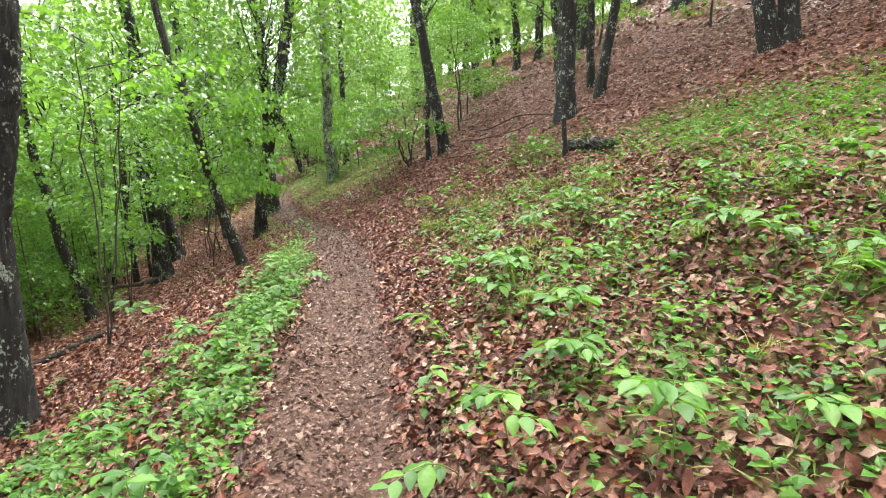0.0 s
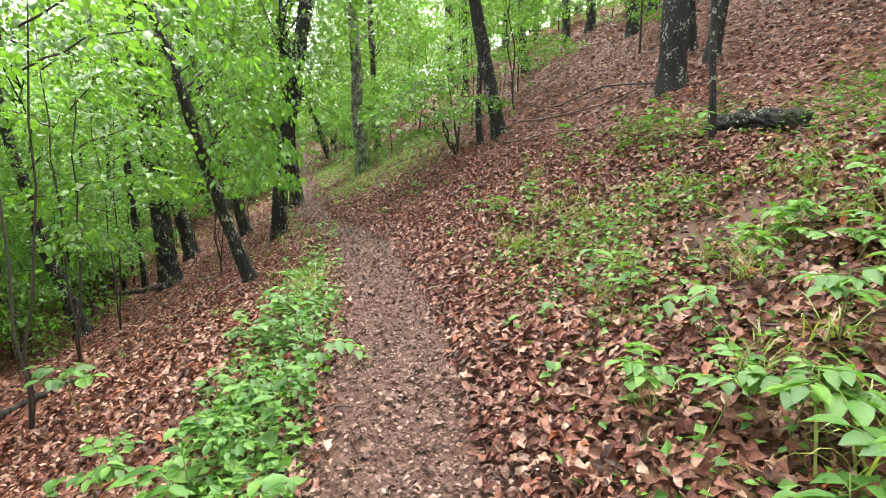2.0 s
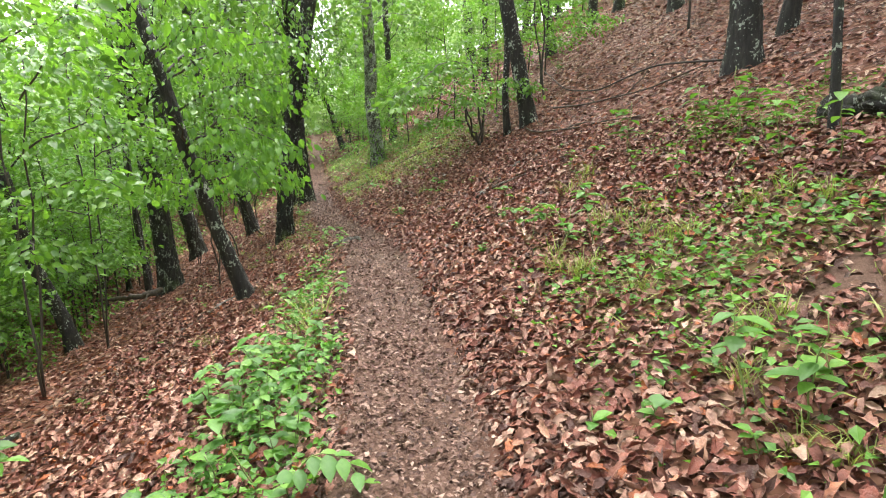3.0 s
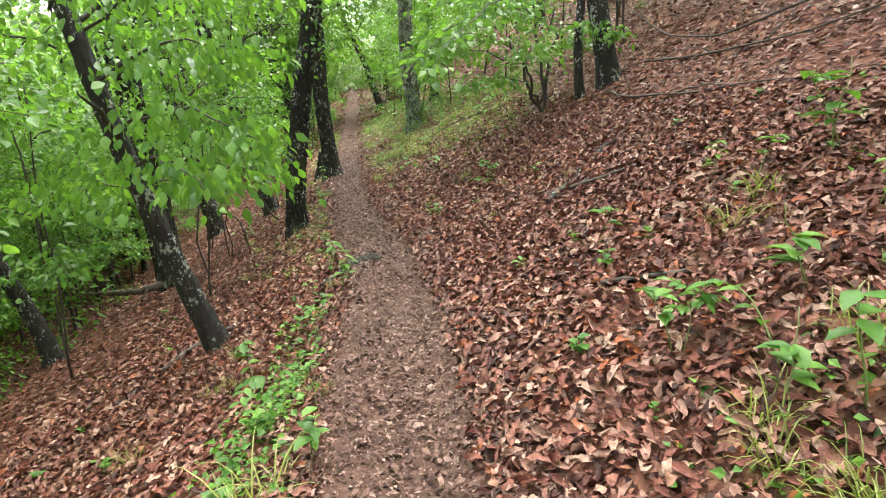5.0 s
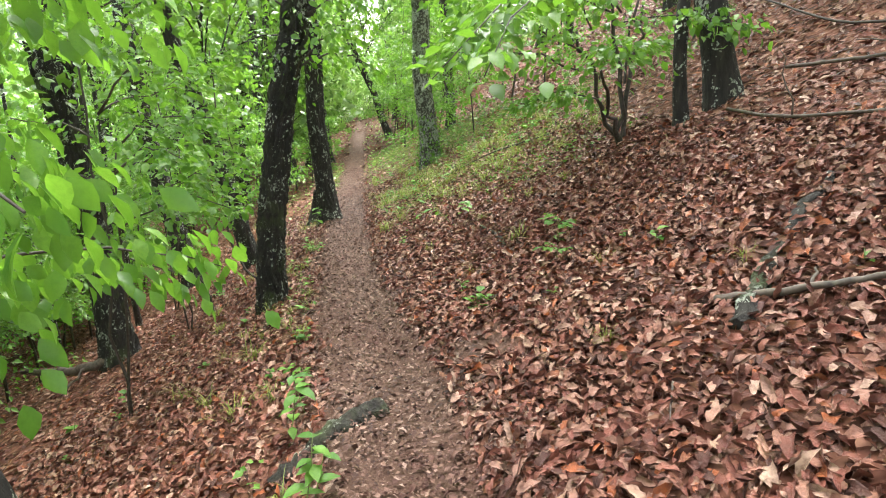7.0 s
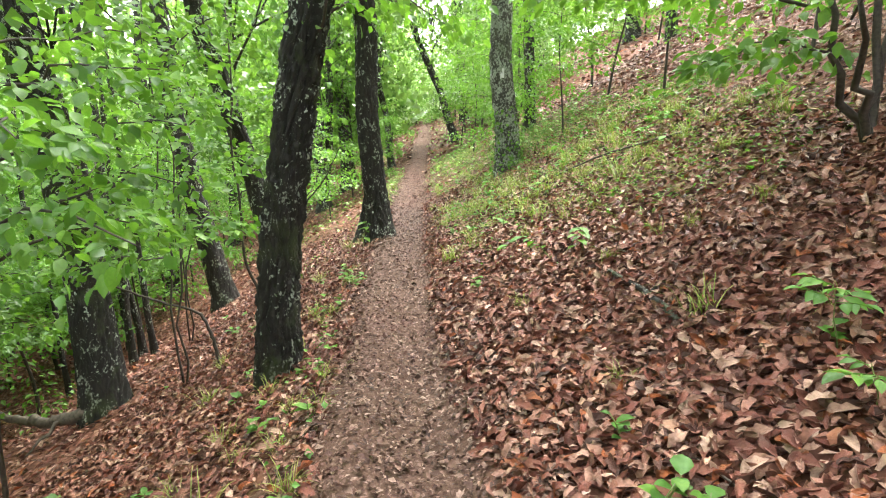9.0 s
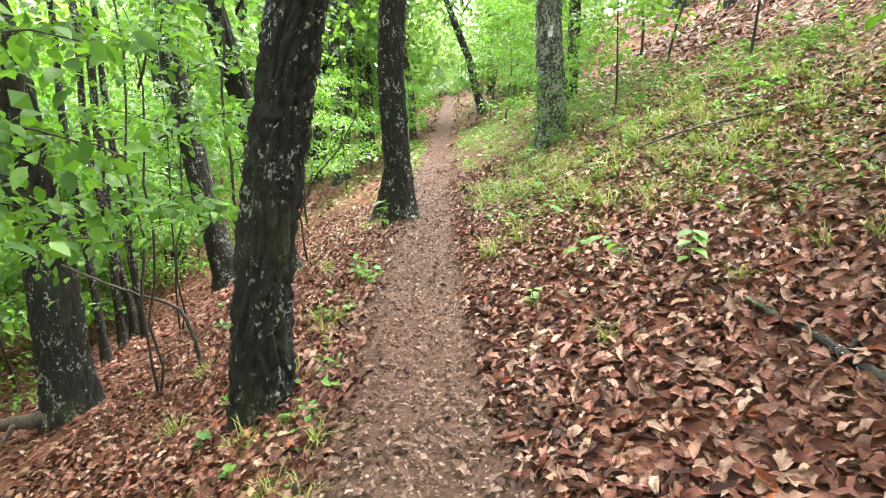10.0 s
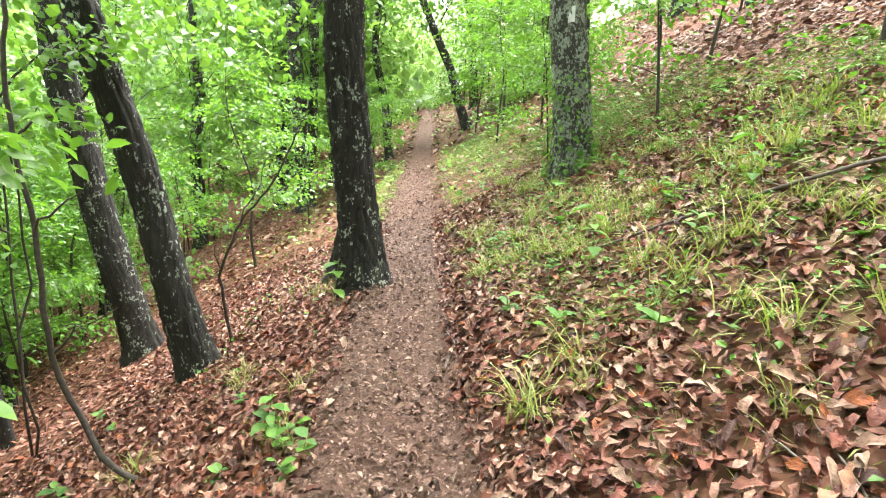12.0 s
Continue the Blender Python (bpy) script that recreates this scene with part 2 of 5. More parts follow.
def thing(name, at, label, category, group=""):
    e = new(name)
    e.location = at
    e.empty_display_size = 0.1
    return tagged(e, label, category, group)


def unit(a):
    a = np.asarray(a, float)
    return a / np.maximum(np.linalg.norm(a, axis=-1, keepdims=True), 1e-9)


def tube(points, radii, sides=8, relief=0.0, seed=0, lobes=0.0):
    """A tapered limb along a line; relief: depth of the bark's ridges; lobes: root flare."""
    P, R = np.asarray(points, float), np.asarray(radii, float)
    T = unit(np.gradient(P, axis=0))
    ref = np.array([1.0, 0.13, 0.07]) if abs(T[:, 2]).mean() > 0.5 else np.array([0.05, 0.1, 1.0])
    A = unit(np.cross(T, ref))
    B = np.cross(T, A)
    a = np.linspace(0, 2 * math.pi, sides, endpoint=False)
    run = np.concatenate([[0], np.cumsum(np.linalg.norm(np.diff(P, axis=0), axis=1))])
    rr = np.repeat(R[:, None], sides, 1)
    if relief:
        u = a[None, :] / (2 * math.pi)
        s = run[:, None] + 0 * u
        n = max(4, int(round(6.28 * R[len(R) // 3] / 0.085)))
        wob = 0.9 * vnoise(s * 2.2, 0 * s + seed, 1) + 0.35 * vnoise(s * 7, u * n, 4)
        seam = np.abs(np.mod(u * n + wob, 1) - 0.5) * 2
        cut = np.clip(1 - np.abs(np.mod(s * 5 + 3 * vnoise(np.floor(u * n + wob), 0 * s, 9), 1) - 0.5) * 9, 0, 1)
        rr = rr + relief * (np.minimum(seam * 2.2, 1) - 0.7) - relief * 0.5 * cut + relief * 0.8 * vnoise(s * 1.4, 3 * np.cos(a)[None, :] + seed, 6) + relief * 0.7 * vnoise(s * 26, u * n * 3, 8) + relief * 0.45 * vnoise(s * 60, u * n * 7, 12)
    if lobes:
        rr = rr + lobes * np.exp(-run / 0.22)[:, None] * (0.5 + 0.5 * np.cos(5 * a + seed)[None, :] ** 2)
    V = P[:, None] + rr[..., None] * (np.cos(a)[None, :, None] * A[:, None] + np.sin(a)[None, :, None] * B[:, None])
    m = len(P)
    i, j = np.meshgrid(np.arange(m - 1), np.arange(sides), indexing="ij")
    k = (j + 1) % sides
    F = np.stack([i * sides + j, i * sides + k, (i + 1) * sides + k, (i + 1) * sides + j], -1).reshape(-1, 4)
    V = np.concatenate([V.reshape(-1, 3), P[:1], P[-1:]])
    c = np.arange(sides)
    d = (c + 1) % sides
    low = np.stack([d, c, 0 * c + m * sides, 0 * c + m * sides], -1)
    top = np.stack([(m - 1) * sides + c, (m - 1) * sides + d, 0 * c + m * sides + 1, 0 * c + m * sides + 1], -1)
    # the end caps: quads of which two corners meet are split into triangles below
    F3 = np.concatenate([F[:, [0, 1, 2]], F[:, [0, 2, 3]], low[:, :3], top[:, :3]])
    return V, F3


def joined(pieces):
    Vs, Fs, n = [], [], 0
    for V, F in pieces:
        Vs.append(V)
        Fs.append(np.asarray(F) + n)
        n += len(V)
    return np.concatenate(Vs), np.concatenate(Fs)


LEAF_FINE = (np.array([(0, 0, 0), (.16, .55, .05), (.16, -.55, .05), (.42, 1, .09), (.42, -1, .09), (.72, .72, .03), (.72, -.72, .03), (.3, 0, 0), (.62, 0, -.03), (1, 0, -.14)]),
             np.array([(0, 1, 7), (0, 7, 2), (1, 3, 7), (2, 7, 4), (3, 5, 8), (3, 8, 7), (4, 8, 6), (4, 7, 8), (5, 9, 8), (6, 8, 9)]))
LEAF_MID = (np.array([(0, 0, 0), (.4, 1, .08), (.4, -1, .08), (.45, 0, -.02), (1, 0, -.12)]), np.array([(0, 1, 3), (0, 3, 2), (1, 4, 3), (2, 3, 4)]))
LEAF_LOW = (np.array([(0, 0, 0), (.45, 1, .05), (.45, -1, .05), (1, 0, -.05)]), np.array([(0, 1, 2), (1, 3, 2)]))


def curled(lobes, arch, fold, twist, hook):
    """A dry leaf, bowed along its length and rolled up at its edges; lobes: half widths to both sides along it."""
    V, F = [(0, 0, 0)], []
    n = len(lobes)
    for k, (a, b) in enumerate(lobes):
        s = (k + 0.8) / (n + 0.6)
        mid = arch * math.sin(math.pi * s) + hook * s ** 3
        V += [(s, a, mid + fold * a * a + twist * (s - 0.5)), (s + 0.02, 0, mid), (s - 0.02, -b, mid + 1.15 * fold * b * b - twist * (s - 0.5))]
        if k:
            p, q = 3 * k - 2, 3 * k + 1
            F += [(p, q, q + 1), (p, q + 1, p + 1), (p + 1, q + 1, q + 2), (p + 1, q + 2, p + 2)]
    V.append((1.04, 0.1, hook))
    t = len(V) - 1
    F += [(0, 1, 2), (0, 2, 3), (t - 3, t, t - 2), (t - 2, t, t - 1)]
    return np.array(V, float), np.array(F)


LEAF_LOBED = curled([(0.45, 0.5), (0.92, 0.82), (0.66, 0.72), (0.98, 1.0), (0.66, 0.58)], 0.10, 0.17, 0.16, 0.08)
LEAF_ROLLED = curled([(0.6, 0.5), (0.95, 0.9), (1.0, 0.8), (0.6, 0.65)], -0.10, 0.26, 0.10, 0.18)
LEAF_TWISTED = curled([(0.4, 0.5), (1.0, 0.7), (0.6, 1.0), (0.9, 0.5)], 0.14, 0.10, 0.45, -0.10)


def leaves(P, D, N, length, width, form):
    """Many leaves as one array of points and triangles: where each is held, the way it points, its upper side, length, half width."""
    P, D = np.asarray(P, float), unit(D)
    S = unit(np.cross(D, N))
    N = np.cross(S, D)
    tv, tf = form
    length, width = np.broadcast_to(length, len(P)), np.broadcast_to(width, len(P))
    V = P[:, None] + tv[None, :, :1] * (length[:, None, None] * D[:, None]) + tv[None, :, 1:2] * (width[:, None, None] * S[:, None]) + tv[None, :, 2:] * (length[:, None, None] * N[:, None])
    F = tf[None] + (np.arange(len(P)) * len(tv))[:, None, None]
    return V.reshape(-1, 3), F.reshape(-1, 3)


rng = np.random.default_rng(7)


def bent(p, q, sag, n=8, wob=0.0):
    """A line from p to q that bows by sag (up if positive)."""
    p, q = np.asarray(p, float), np.asarray(q, float)
    s = np.linspace(0, 1, n)[:, None]
    L = p + (q - p) * s
    L[:, 2] += sag * 4 * (s * (1 - s))[:, 0]
    if wob:
        L[1:-1] += rng.normal(0, wob, (n - 2, 3))
    return L


def spray_leaves(line, count, size, reach, form, droop=0.35, flat=0.5):
    """Leaves on the short twigs of a limb: held along it and out to both sides."""
    line = np.asarray(line, float)
    T = unit(line[-1] - line[0])
    side = unit(np.cross(T, (0, 0, 1)))
    s = rng.beta(1.6, 1.0, count) * (len(line) - 1)
    i = np.minimum(s.astype(int), len(line) - 2)
    base = line[i] + (s - i)[:, None] * (line[i + 1] - line[i])
    w = rng.normal(0, 1, count) * reach * (1.15 - 0.6 * s / (len(line) - 1))
    P = base + side * w[:, None] + T * rng.normal(0, reach * 0.35, count)[:, None]
    P[:, 2] += rng.normal(0, reach * 0.22, count) - 0.25 * np.abs(w)
    D = side * np.sign(w)[:, None] * 0.7 + T * 0.5 + rng.normal(0, 0.45, (count, 3))
    D[:, 2] -= droop
    N = np.tile((0, 0, 1.0), (count, 1)) + rng.normal(0, flat, (count, 3))
    L = size * rng.uniform(0.65, 1.2, count)
    return leaves(P, D, N, L, L * rng.uniform(0.25, 0.37, count), form)


# ---- the ground: one sheet, fine along the trail ----
def stepped(*runs):
    return np.unique(np.concatenate([np.arange(a, b, s) for a, b, s in runs]).round(3))


# patches of green on the forest floor: along the trail, across it, half lengths, strength
GREEN = [(6.2, -0.78, 2.6, 0.38, 1.0), (10.0, -0.7, 2.2, 0.25, 0.45), (2.8, -1.7, 2.2, 1.4, 0.55), (3.6, 2.7, 2.6, 2.0, 1.0), (8.0, 1.9, 1.4, 0.9, 0.9),
         (10.8, 3.4, 1.2, 0.7, 0.6), (7.4, 4.7, 2.4, 1.7, 0.85), (15.4, -0.62, 2.6, 0.22, 0.4), (20.8, 1.35, 2.8, 0.75, 1.0), (19.6, 2.5, 2.3, 1.4, 1.0),
         (24.5, 2.8, 3.5, 1.4, 1.0), (30, 1.4, 6, 1.1, 0.95), (27, -0.75, 5, 0.45, 0.9), (21.6, 3.9, 1.6, 0.9, 0.8), (22, -1.6, 2.5, 0.8, 0.4), (40, 2, 10, 3, 0.6), (38, -3, 12, 3, 0.6),
         (17.2, 2.6, 1.0, 0.4, 0.3), (24, 7, 3, 2, 0.4), (26.5, -6, 5, 3, 0.4), (15.0, -6, 3, 2, 0.2)]


def greenness(x, y):
    d = across(x, y)
    g = 0 * d
    for gy, gd, ry, rd, w in GREEN:
        g = np.maximum(g, w * np.exp(-(((y - gy) / ry) ** 2 + ((d - gd) / rd) ** 2)))
    return np.clip(g * (1 + 0.6 * vnoise(x / 0.5, y / 0.5, 21)), 0, 1)


def trail_mask(x, y):
    d = across(x, y)
    half = 0.36 + 0.05 * vnoise(y / 1.3, 0 * y, 31) + 0.05 * vnoise(x / 0.25, y / 0.25, 33)
    m = np.clip((half + 0.10 - np.abs(d + 0.03)) / 0.16, 0, 1)
    m = m * np.clip((90 - y) / 30, 0, 1)
    for sy, sd, ry, rd in ((7.6, 2.25, 0.55, 0.75), (13.6, 0.7, 0.4, 0.3)):
        m = np.maximum(m, np.clip(1.3 - 1.5 * ((y - sy) / ry) ** 2 - 1.5 * ((d - sd) / rd) ** 2 + 0.5 * vnoise(x / 0.2, y / 0.2, 35), 0, 0.9))
    return m


gd = stepped((-170, -60, 12), (-60, -14, 3), (-14, -5, 0.6), (-5, -1.6, 0.16), (-1.6, 1.6, 0.07), (1.6, 5, 0.16), (5, 14, 0.6), (14, 60, 3), (60, 171, 12))
gy = stepped((-110, -20, 10), (-20, -2, 1.5), (-2, 27, 0.10), (27, 45, 0.5), (45, 80, 2.5), (80, 191, 10))
Y, D = np.meshgrid(gy, gd, indexing="ij")
X = trail_x(Y) + D / np.interp(Y, KNOTS, LINE_C)
V = np.stack([X, Y, height(X, Y)], -1).reshape(-1, 3)
n, i0, j0 = len(gd), *np.meshgrid(np.arange(len(gy) - 1), np.arange(len(gd) - 1), indexing="ij")
F = np.stack([i0 * n + j0, i0 * n + j0 + 1, (i0 + 1) * n + j0 + 1, (i0 + 1) * n + j0], -1).reshape(-1, 4)
me = mesh_of("ground", V, F, M_GROUND, True)
# green is also laid over the invented far slope, as a backdrop of foliage
for key, values in (("trail", trail_mask(X, Y)), ("green", np.maximum(greenness(X, Y) * 0.55, np.clip((-D - 46) / 15, 0, 1)))):
    me.attributes.new(key, "FLOAT", "POINT").data.foreach_set("value", values.astype(np.float32).ravel())
ground = tagged(new("ground", me), "steep forest hillside of brown leaf litter with a bare dirt footpath", "ground", kind="structure")


def on_ground(x, y, sink=0.0):
    return Vector((x, y, float(height(x, y)) - sink))


def at_trail(y, d):
    """The place that lies d metres uphill of the trail's middle at y."""
    return float(trail_x(y) + d / np.interp(y, KNOTS, LINE_C)), y


# ---- trees ----
def crown_mesh(seed, spread_r, low, high, clumps, per, size, form, mat):
    """A ragged crown about an upright axis: limbs with clumps of leaves at their ends."""
    r = np.random.default_rng(seed)
    limbs, foliage = [], []
    for k in range(clumps):
        z = r.uniform(low, high)
        a, out = r.uniform(0, 6.28), spread_r * math.sqrt(r.uniform(0.08, 1)) * (1 - 0.5 * max(0, (z - low) / (high - low) - 0.5))
        tip = np.array([out * math.cos(a), out * math.sin(a), z])
        root = np.array([0, 0, r.uniform(low * 0.72, max(z - 0.2, low * 0.8))])
        if k % 3 == 0:
            limbs.append(tube(bent(root, tip, 0.25, 6, 0.06), np.linspace(0.02, 0.005, 6), 4))
        P = tip + r.normal(0, 1, (per, 3)) * (0.62, 0.62, 0.30) + (root - tip) * r.uniform(0, 0.35, (per, 1))
        Dn = r.normal(0, 1, (per, 3)) + (0, 0, -0.35)
        N = (0, 0, 1) + r.normal(0, 0.6, (per, 3))
        L = size * r.uniform(0.7, 1.2, per)
        foliage.append(leaves(P, Dn, N, L, L * 0.34, form))
    return joined(limbs), mesh_of("crown", *joined(foliage), mat)


CROWNS = [crown_mesh(40 + k, 2.8, 4.6, 11.0, 50, 46, 0.18, LEAF_LOW, M_LEAF) for k in range(4)]
CROWNS_FAR = [crown_mesh(60 + k, 2.8, 2.2, 10.0, 64, 38, 0.33, LEAF_LOW, M_LEAF_FAR_HAZE) for k in range(4)]


def trunk_line(h, lean, seed, bend=0.12, step=0.12, sweep=(0, 0)):
    """A leaning, slightly wandering line that grows upright with height."""
    low = min(h, 4.6)
    z = np.arange(-0.35, low, step)
    z = np.concatenate([z, np.linspace(low, h, max(2, int((h - low) / max(step, 0.35))))])
    s = np.clip(z, 0, None)
    ease = np.where(s < 4, s, 4 + (s - 4) * 0.45)
    x = lean[0] * ease + bend * vnoise(s / 1.7, 0 * s, seed) * np.clip(s / 2, 0, 1)
    y = lean[1] * ease + bend * vnoise(s / 1.7, 0 * s + 9, seed) * np.clip(s / 2, 0, 1)
    bow = np.where(s < 3.2, s * s, 10.24 + 3.6 * (s - 3.2))
    return np.stack([x + sweep[0] * bow, y + sweep[1] * bow, z], -1)


def tree(x, y, r, lean=(0, 0), h=10.5, seed=1, mat=None, relief=0.012, sides=20, label="", crown=True, far=False, bend=0.12, flare=0.35, step=0.12, sweep=(0, 0)):
    base = on_ground(x, y)
    e = thing("tree", base, label or "dark wet oak tree with furrowed bark on the slope", "tree", "trees of the wood")
    L = trunk_line(h, lean, seed, bend, step, sweep)
    z = np.clip(L[:, 2], 0, None)
    R = r * (1 - 0.55 * z / h) + r * flare * np.exp(-z / 0.25)
    pieces = [tube(L, R, sides, relief, seed, r * flare * 0.9)]
    if crown:
        (LV, LF), leaves_me = (CROWNS_FAR if far else CROWNS)[seed % 4]
        top = L[int(len(L) * 0.45)] * (1, 1, 0)
        pieces.append((LV + top, LF))
        part("crown", leaves_me, e).location = top
    part("trunk", mesh_of("trunk", *joined(pieces), mat or M_OAK, True), e)
    if not crown and h > 2:
        for f, a in ((0.42, seed * 1.9), (0.6, seed * 1.9 + 2.3)):
            p = L[int(f * len(L))]
            part("branch", mesh_of("branch", *tube(bent(p, p + np.array([0.7 * math.cos(a), 0.7 * math.sin(a), 0.45]), 0.06, 7, 0.02), np.linspace(r * 0.3, 0.004, 7), 6), M_TWIG, True), e)
    return e


# trees that stand along the walk: place, radius, lean a metre, seed, bark
tree(-3.55, 5.50, 0.21, (0.05, 0.0), 11, 3, M_OAK, 0.018, 64, "large oak with pale lichen on its bark beside ferns", step=0.06)
tree(-9.25, 14.80, 0.135, (-0.25, -0.04), 9, 5, label="thin dark leaning tree on the downhill slope")
thin = tree(-3.98, 11.91, 0.098, (-0.30, -0.07), 7.5, 6, M_OAK, 0.008, 40, "leaning slender tree with mossy foot below the path", crown=False, bend=0.10, step=0.06)
fork = tree(-8.85, 17.55, 0.25, (-0.10, -0.02), 11, 7, M_OAK_MOSSY, 0.022, 72, "stout old oak with a broken limb at its mossy foot", step=0.06)
tree(-10.9, 22.3, 0.24, (-0.20, -0.06), 11, 9, None, 0.018, 64, "leaning oak with lichened bark on the lower slope", step=0.08)
tree(-7.88, 20.15, 0.165, (-0.26, -0.09), 11, 10, None, 0.015, 64, "leaning oak with flaking bark just below the path", step=0.07)
path_oak = tree(-5.29, 16.28, 0.172, (0, 0), 11, 11, M_OAK_MOSSY, 0.024, 120, "leaning oak with deeply furrowed bark and lichen beside the path", step=0.03, flare=0.20, bend=0.02, sweep=(0.036, 0.030))
tree(-6.50, 20.78, 0.185, (-0.065, -0.03), 12, 12, None, 0.019, 100, "straight oak with scaly lichened bark at the path edge", step=0.035, flare=0.38)
tree(-7.25, 21.6, 0.085, (0.05, 0.02), 0.75, 13, M_OAK_MOSSY, 0.012, 24, "mossy broken stump behind an oak", crown=False, step=0.05, flare=0.8)
tree(-9.9, 35.2, 0.155, (-0.38, -0.13), 10, 14, None, 0.01, 20, "slim tree leaning over the path in the distance")
tree(-11.2, 40.5, 0.20, (-0.10, -0.04), 11, 15, None, 0.01, 20, "straight forest tree standing above the path")
ivy_tree = tree(-4.92, 22.85, 0.205, (-0.03, -0.012), 12, 16, M_PALE, 0.015, 72, "pale lichened oak with climbing ivy and a white blaze", step=0.06, flare=0.2)
tree(-5.39, 27.2, 0.13, (-0.03, -0.01), 11, 17)
tree(-0.25, 16.75, 0.15, (-0.22, -0.03), 10, 18, None, 0.01, 24, "leaning oak on the uphill slope by a fallen branch")
tree(-0.67, 16.6, 0.065, (-0.06, -0.01), 8, 19, None, 0.006, 16, "thin tree beside a leaning oak uphill")
tree(2.45, 13.1, 0.19, (-0.05, -0.01), 11, 20, None, 0.014, 32, "upright oak with greenery round its foot uphill")
tree(3.30, 14.0, 0.11, (0.10, 0.02), 9, 21, None, 0.008, 20, "dark slim tree on the leafy upper slope")
tree(7.0, 20.0, 0.34, (-0.08, 0), 12, 22, None, 0.02, 24)
tree(5.9, 11.95, 0.18, (-0.28, -0.02), 10, 23, None, 0.012, 24, "twin-stemmed tree leaning on the upper slope")
tree(6.15, 11.85, 0.17, (-0.10, 0), 10, 24, None, 0.012, 24, "upright stem of a twin tree on the upper slope")
tree(1.98, 9.66, 0.034, (-0.06, -0.01), 5.5, 25, M_OAK_MOSSY, 0.003, 10, "mossy sapling beside a rotting log", crown=False)
tree(3.4, 15.5, 0.09, (-0.09, 0), 9, 26)
tree(-13.5, 30.9, 0.24, (-0.06, -0.02), 11, 27, None, 0.014, 24)
tree(-13.9, 31.3, 0.17, (0.10, 0.02), 11, 28, None, 0.012, 20)
tree(-12.3, 34.2, 0.14, (-0.11, -0.04), 10, 29)
tree(-3.45, 39.5, 0.30, (-0.05, 0), 11, 30)
for k, (x, y, r) in enumerate(((-11.45, 20.3, 0.07), (-10.8, 20.2, 0.06), (-10.85, 19.5, 0.065), (-11.65, 20.7, 0.07), (-12.3, 19.6, 0.05), (-13.2, 21.8, 0.08))):
    tree(x, y, r, (-0.06, -0.02), 8, 31 + k, None, 0.005, 12, "slender dark sapling in a downhill thicket", crown=False)
for k, (x, y, r, lx) in enumerate(((-2.1, 31.8, 0.16, -0.05), (0.6, 27.5, 0.17, -0.1), (-8.0, 43.5, 0.19, -0.05), (4.6, 24.5, 0.15, 0.04), (2.6, 33.0, 0.2, -0.06), (9.5, 15.5, 0.2, -0.1), (-16.5, 26.5, 0.2, -0.08), (-15.2, 38.0, 0.18, 0.05),
                                   (-14.0, 16.5, 0.16, -0.12), (-16.5, 19.5, 0.2, -0.05), (-12.2, 12.0, 0.15, -0.1), (-9.6, 9.2, 0.13, -0.12), (-7.2, 4.6, 0.15, -0.05), (-18.5, 32.0, 0.22, 0.04))):
    tree(x, y, r, (lx, 0), 11, 50 + k, None, 0.012, 18)

# made-up trees beside and behind the walk; their crowns shade floor and foliage
for k, (y, d, r) in enumerate(((4.5, 8.5, 0.2), (1.0, 6.5, 0.18), (-3.0, 4.0, 0.2), (-4.0, -4.5, 0.17), (1.5, -6.5, 0.16), (-6.5, 0.9, 0.2), (9.0, 11.5, 0.2), (15.0, 12.5, 0.2), (20.5, 8.6, 0.17), (-2.0, 10.0, 0.2), (25.5, 12.0, 0.2), (3.0, -8.5, 0.17), (6.0, -6.4, 0.15), (9.5, -7.6, 0.16), (11.5, -9.8, 0.18), (8.0, -11.0, 0.18), (0.5, -11.0, 0.18))):
    tree(*at_trail(y, d), r, (-0.06, 0), 11.5, 70 + k, None, 0.012, 18)

# the wood further off
protos = []
for k in range(6):
    e = tree(-60 - 6 * k, -60, 0.13 + 0.025 * k, ((-0.10, 0.06, -0.05, 0.03, -0.14, 0.1)[k], 0.02 * (k - 2)), 10.5 + 0.4 * k, 80 + k, None, 0.01, 14, "forest tree among others further off in the wood", far=True, step=0.3)
    protos.append(e)


def far_tree(x, y, k, turn):
    d = float(across(x, y))
    size = 1.65 if d < -8 else 1.35 if d < 0 else 1.15
    return copy_thing(protos[k % 6], Matrix.Translation(on_ground(x, y)) @ Matrix.Rotation(turn, 4, "Z") @ Matrix.Scale(size, 4))


count = 0
while count < 180:
    y, d = rng.uniform(-12, 78), rng.uniform(-46, 46)
    near = (y < 30 and -11 < d < 12) or abs(d) < 2.0 or (y < 8 and abs(d) < 14) or (3 < d < 12 and y < 36)
    if near:
        continue
    x, y = at_trail(y, d)
    far_tree(x, y, int(rng.integers(6)), rng.uniform(0, 0.9) - 0.45)
    count += 1


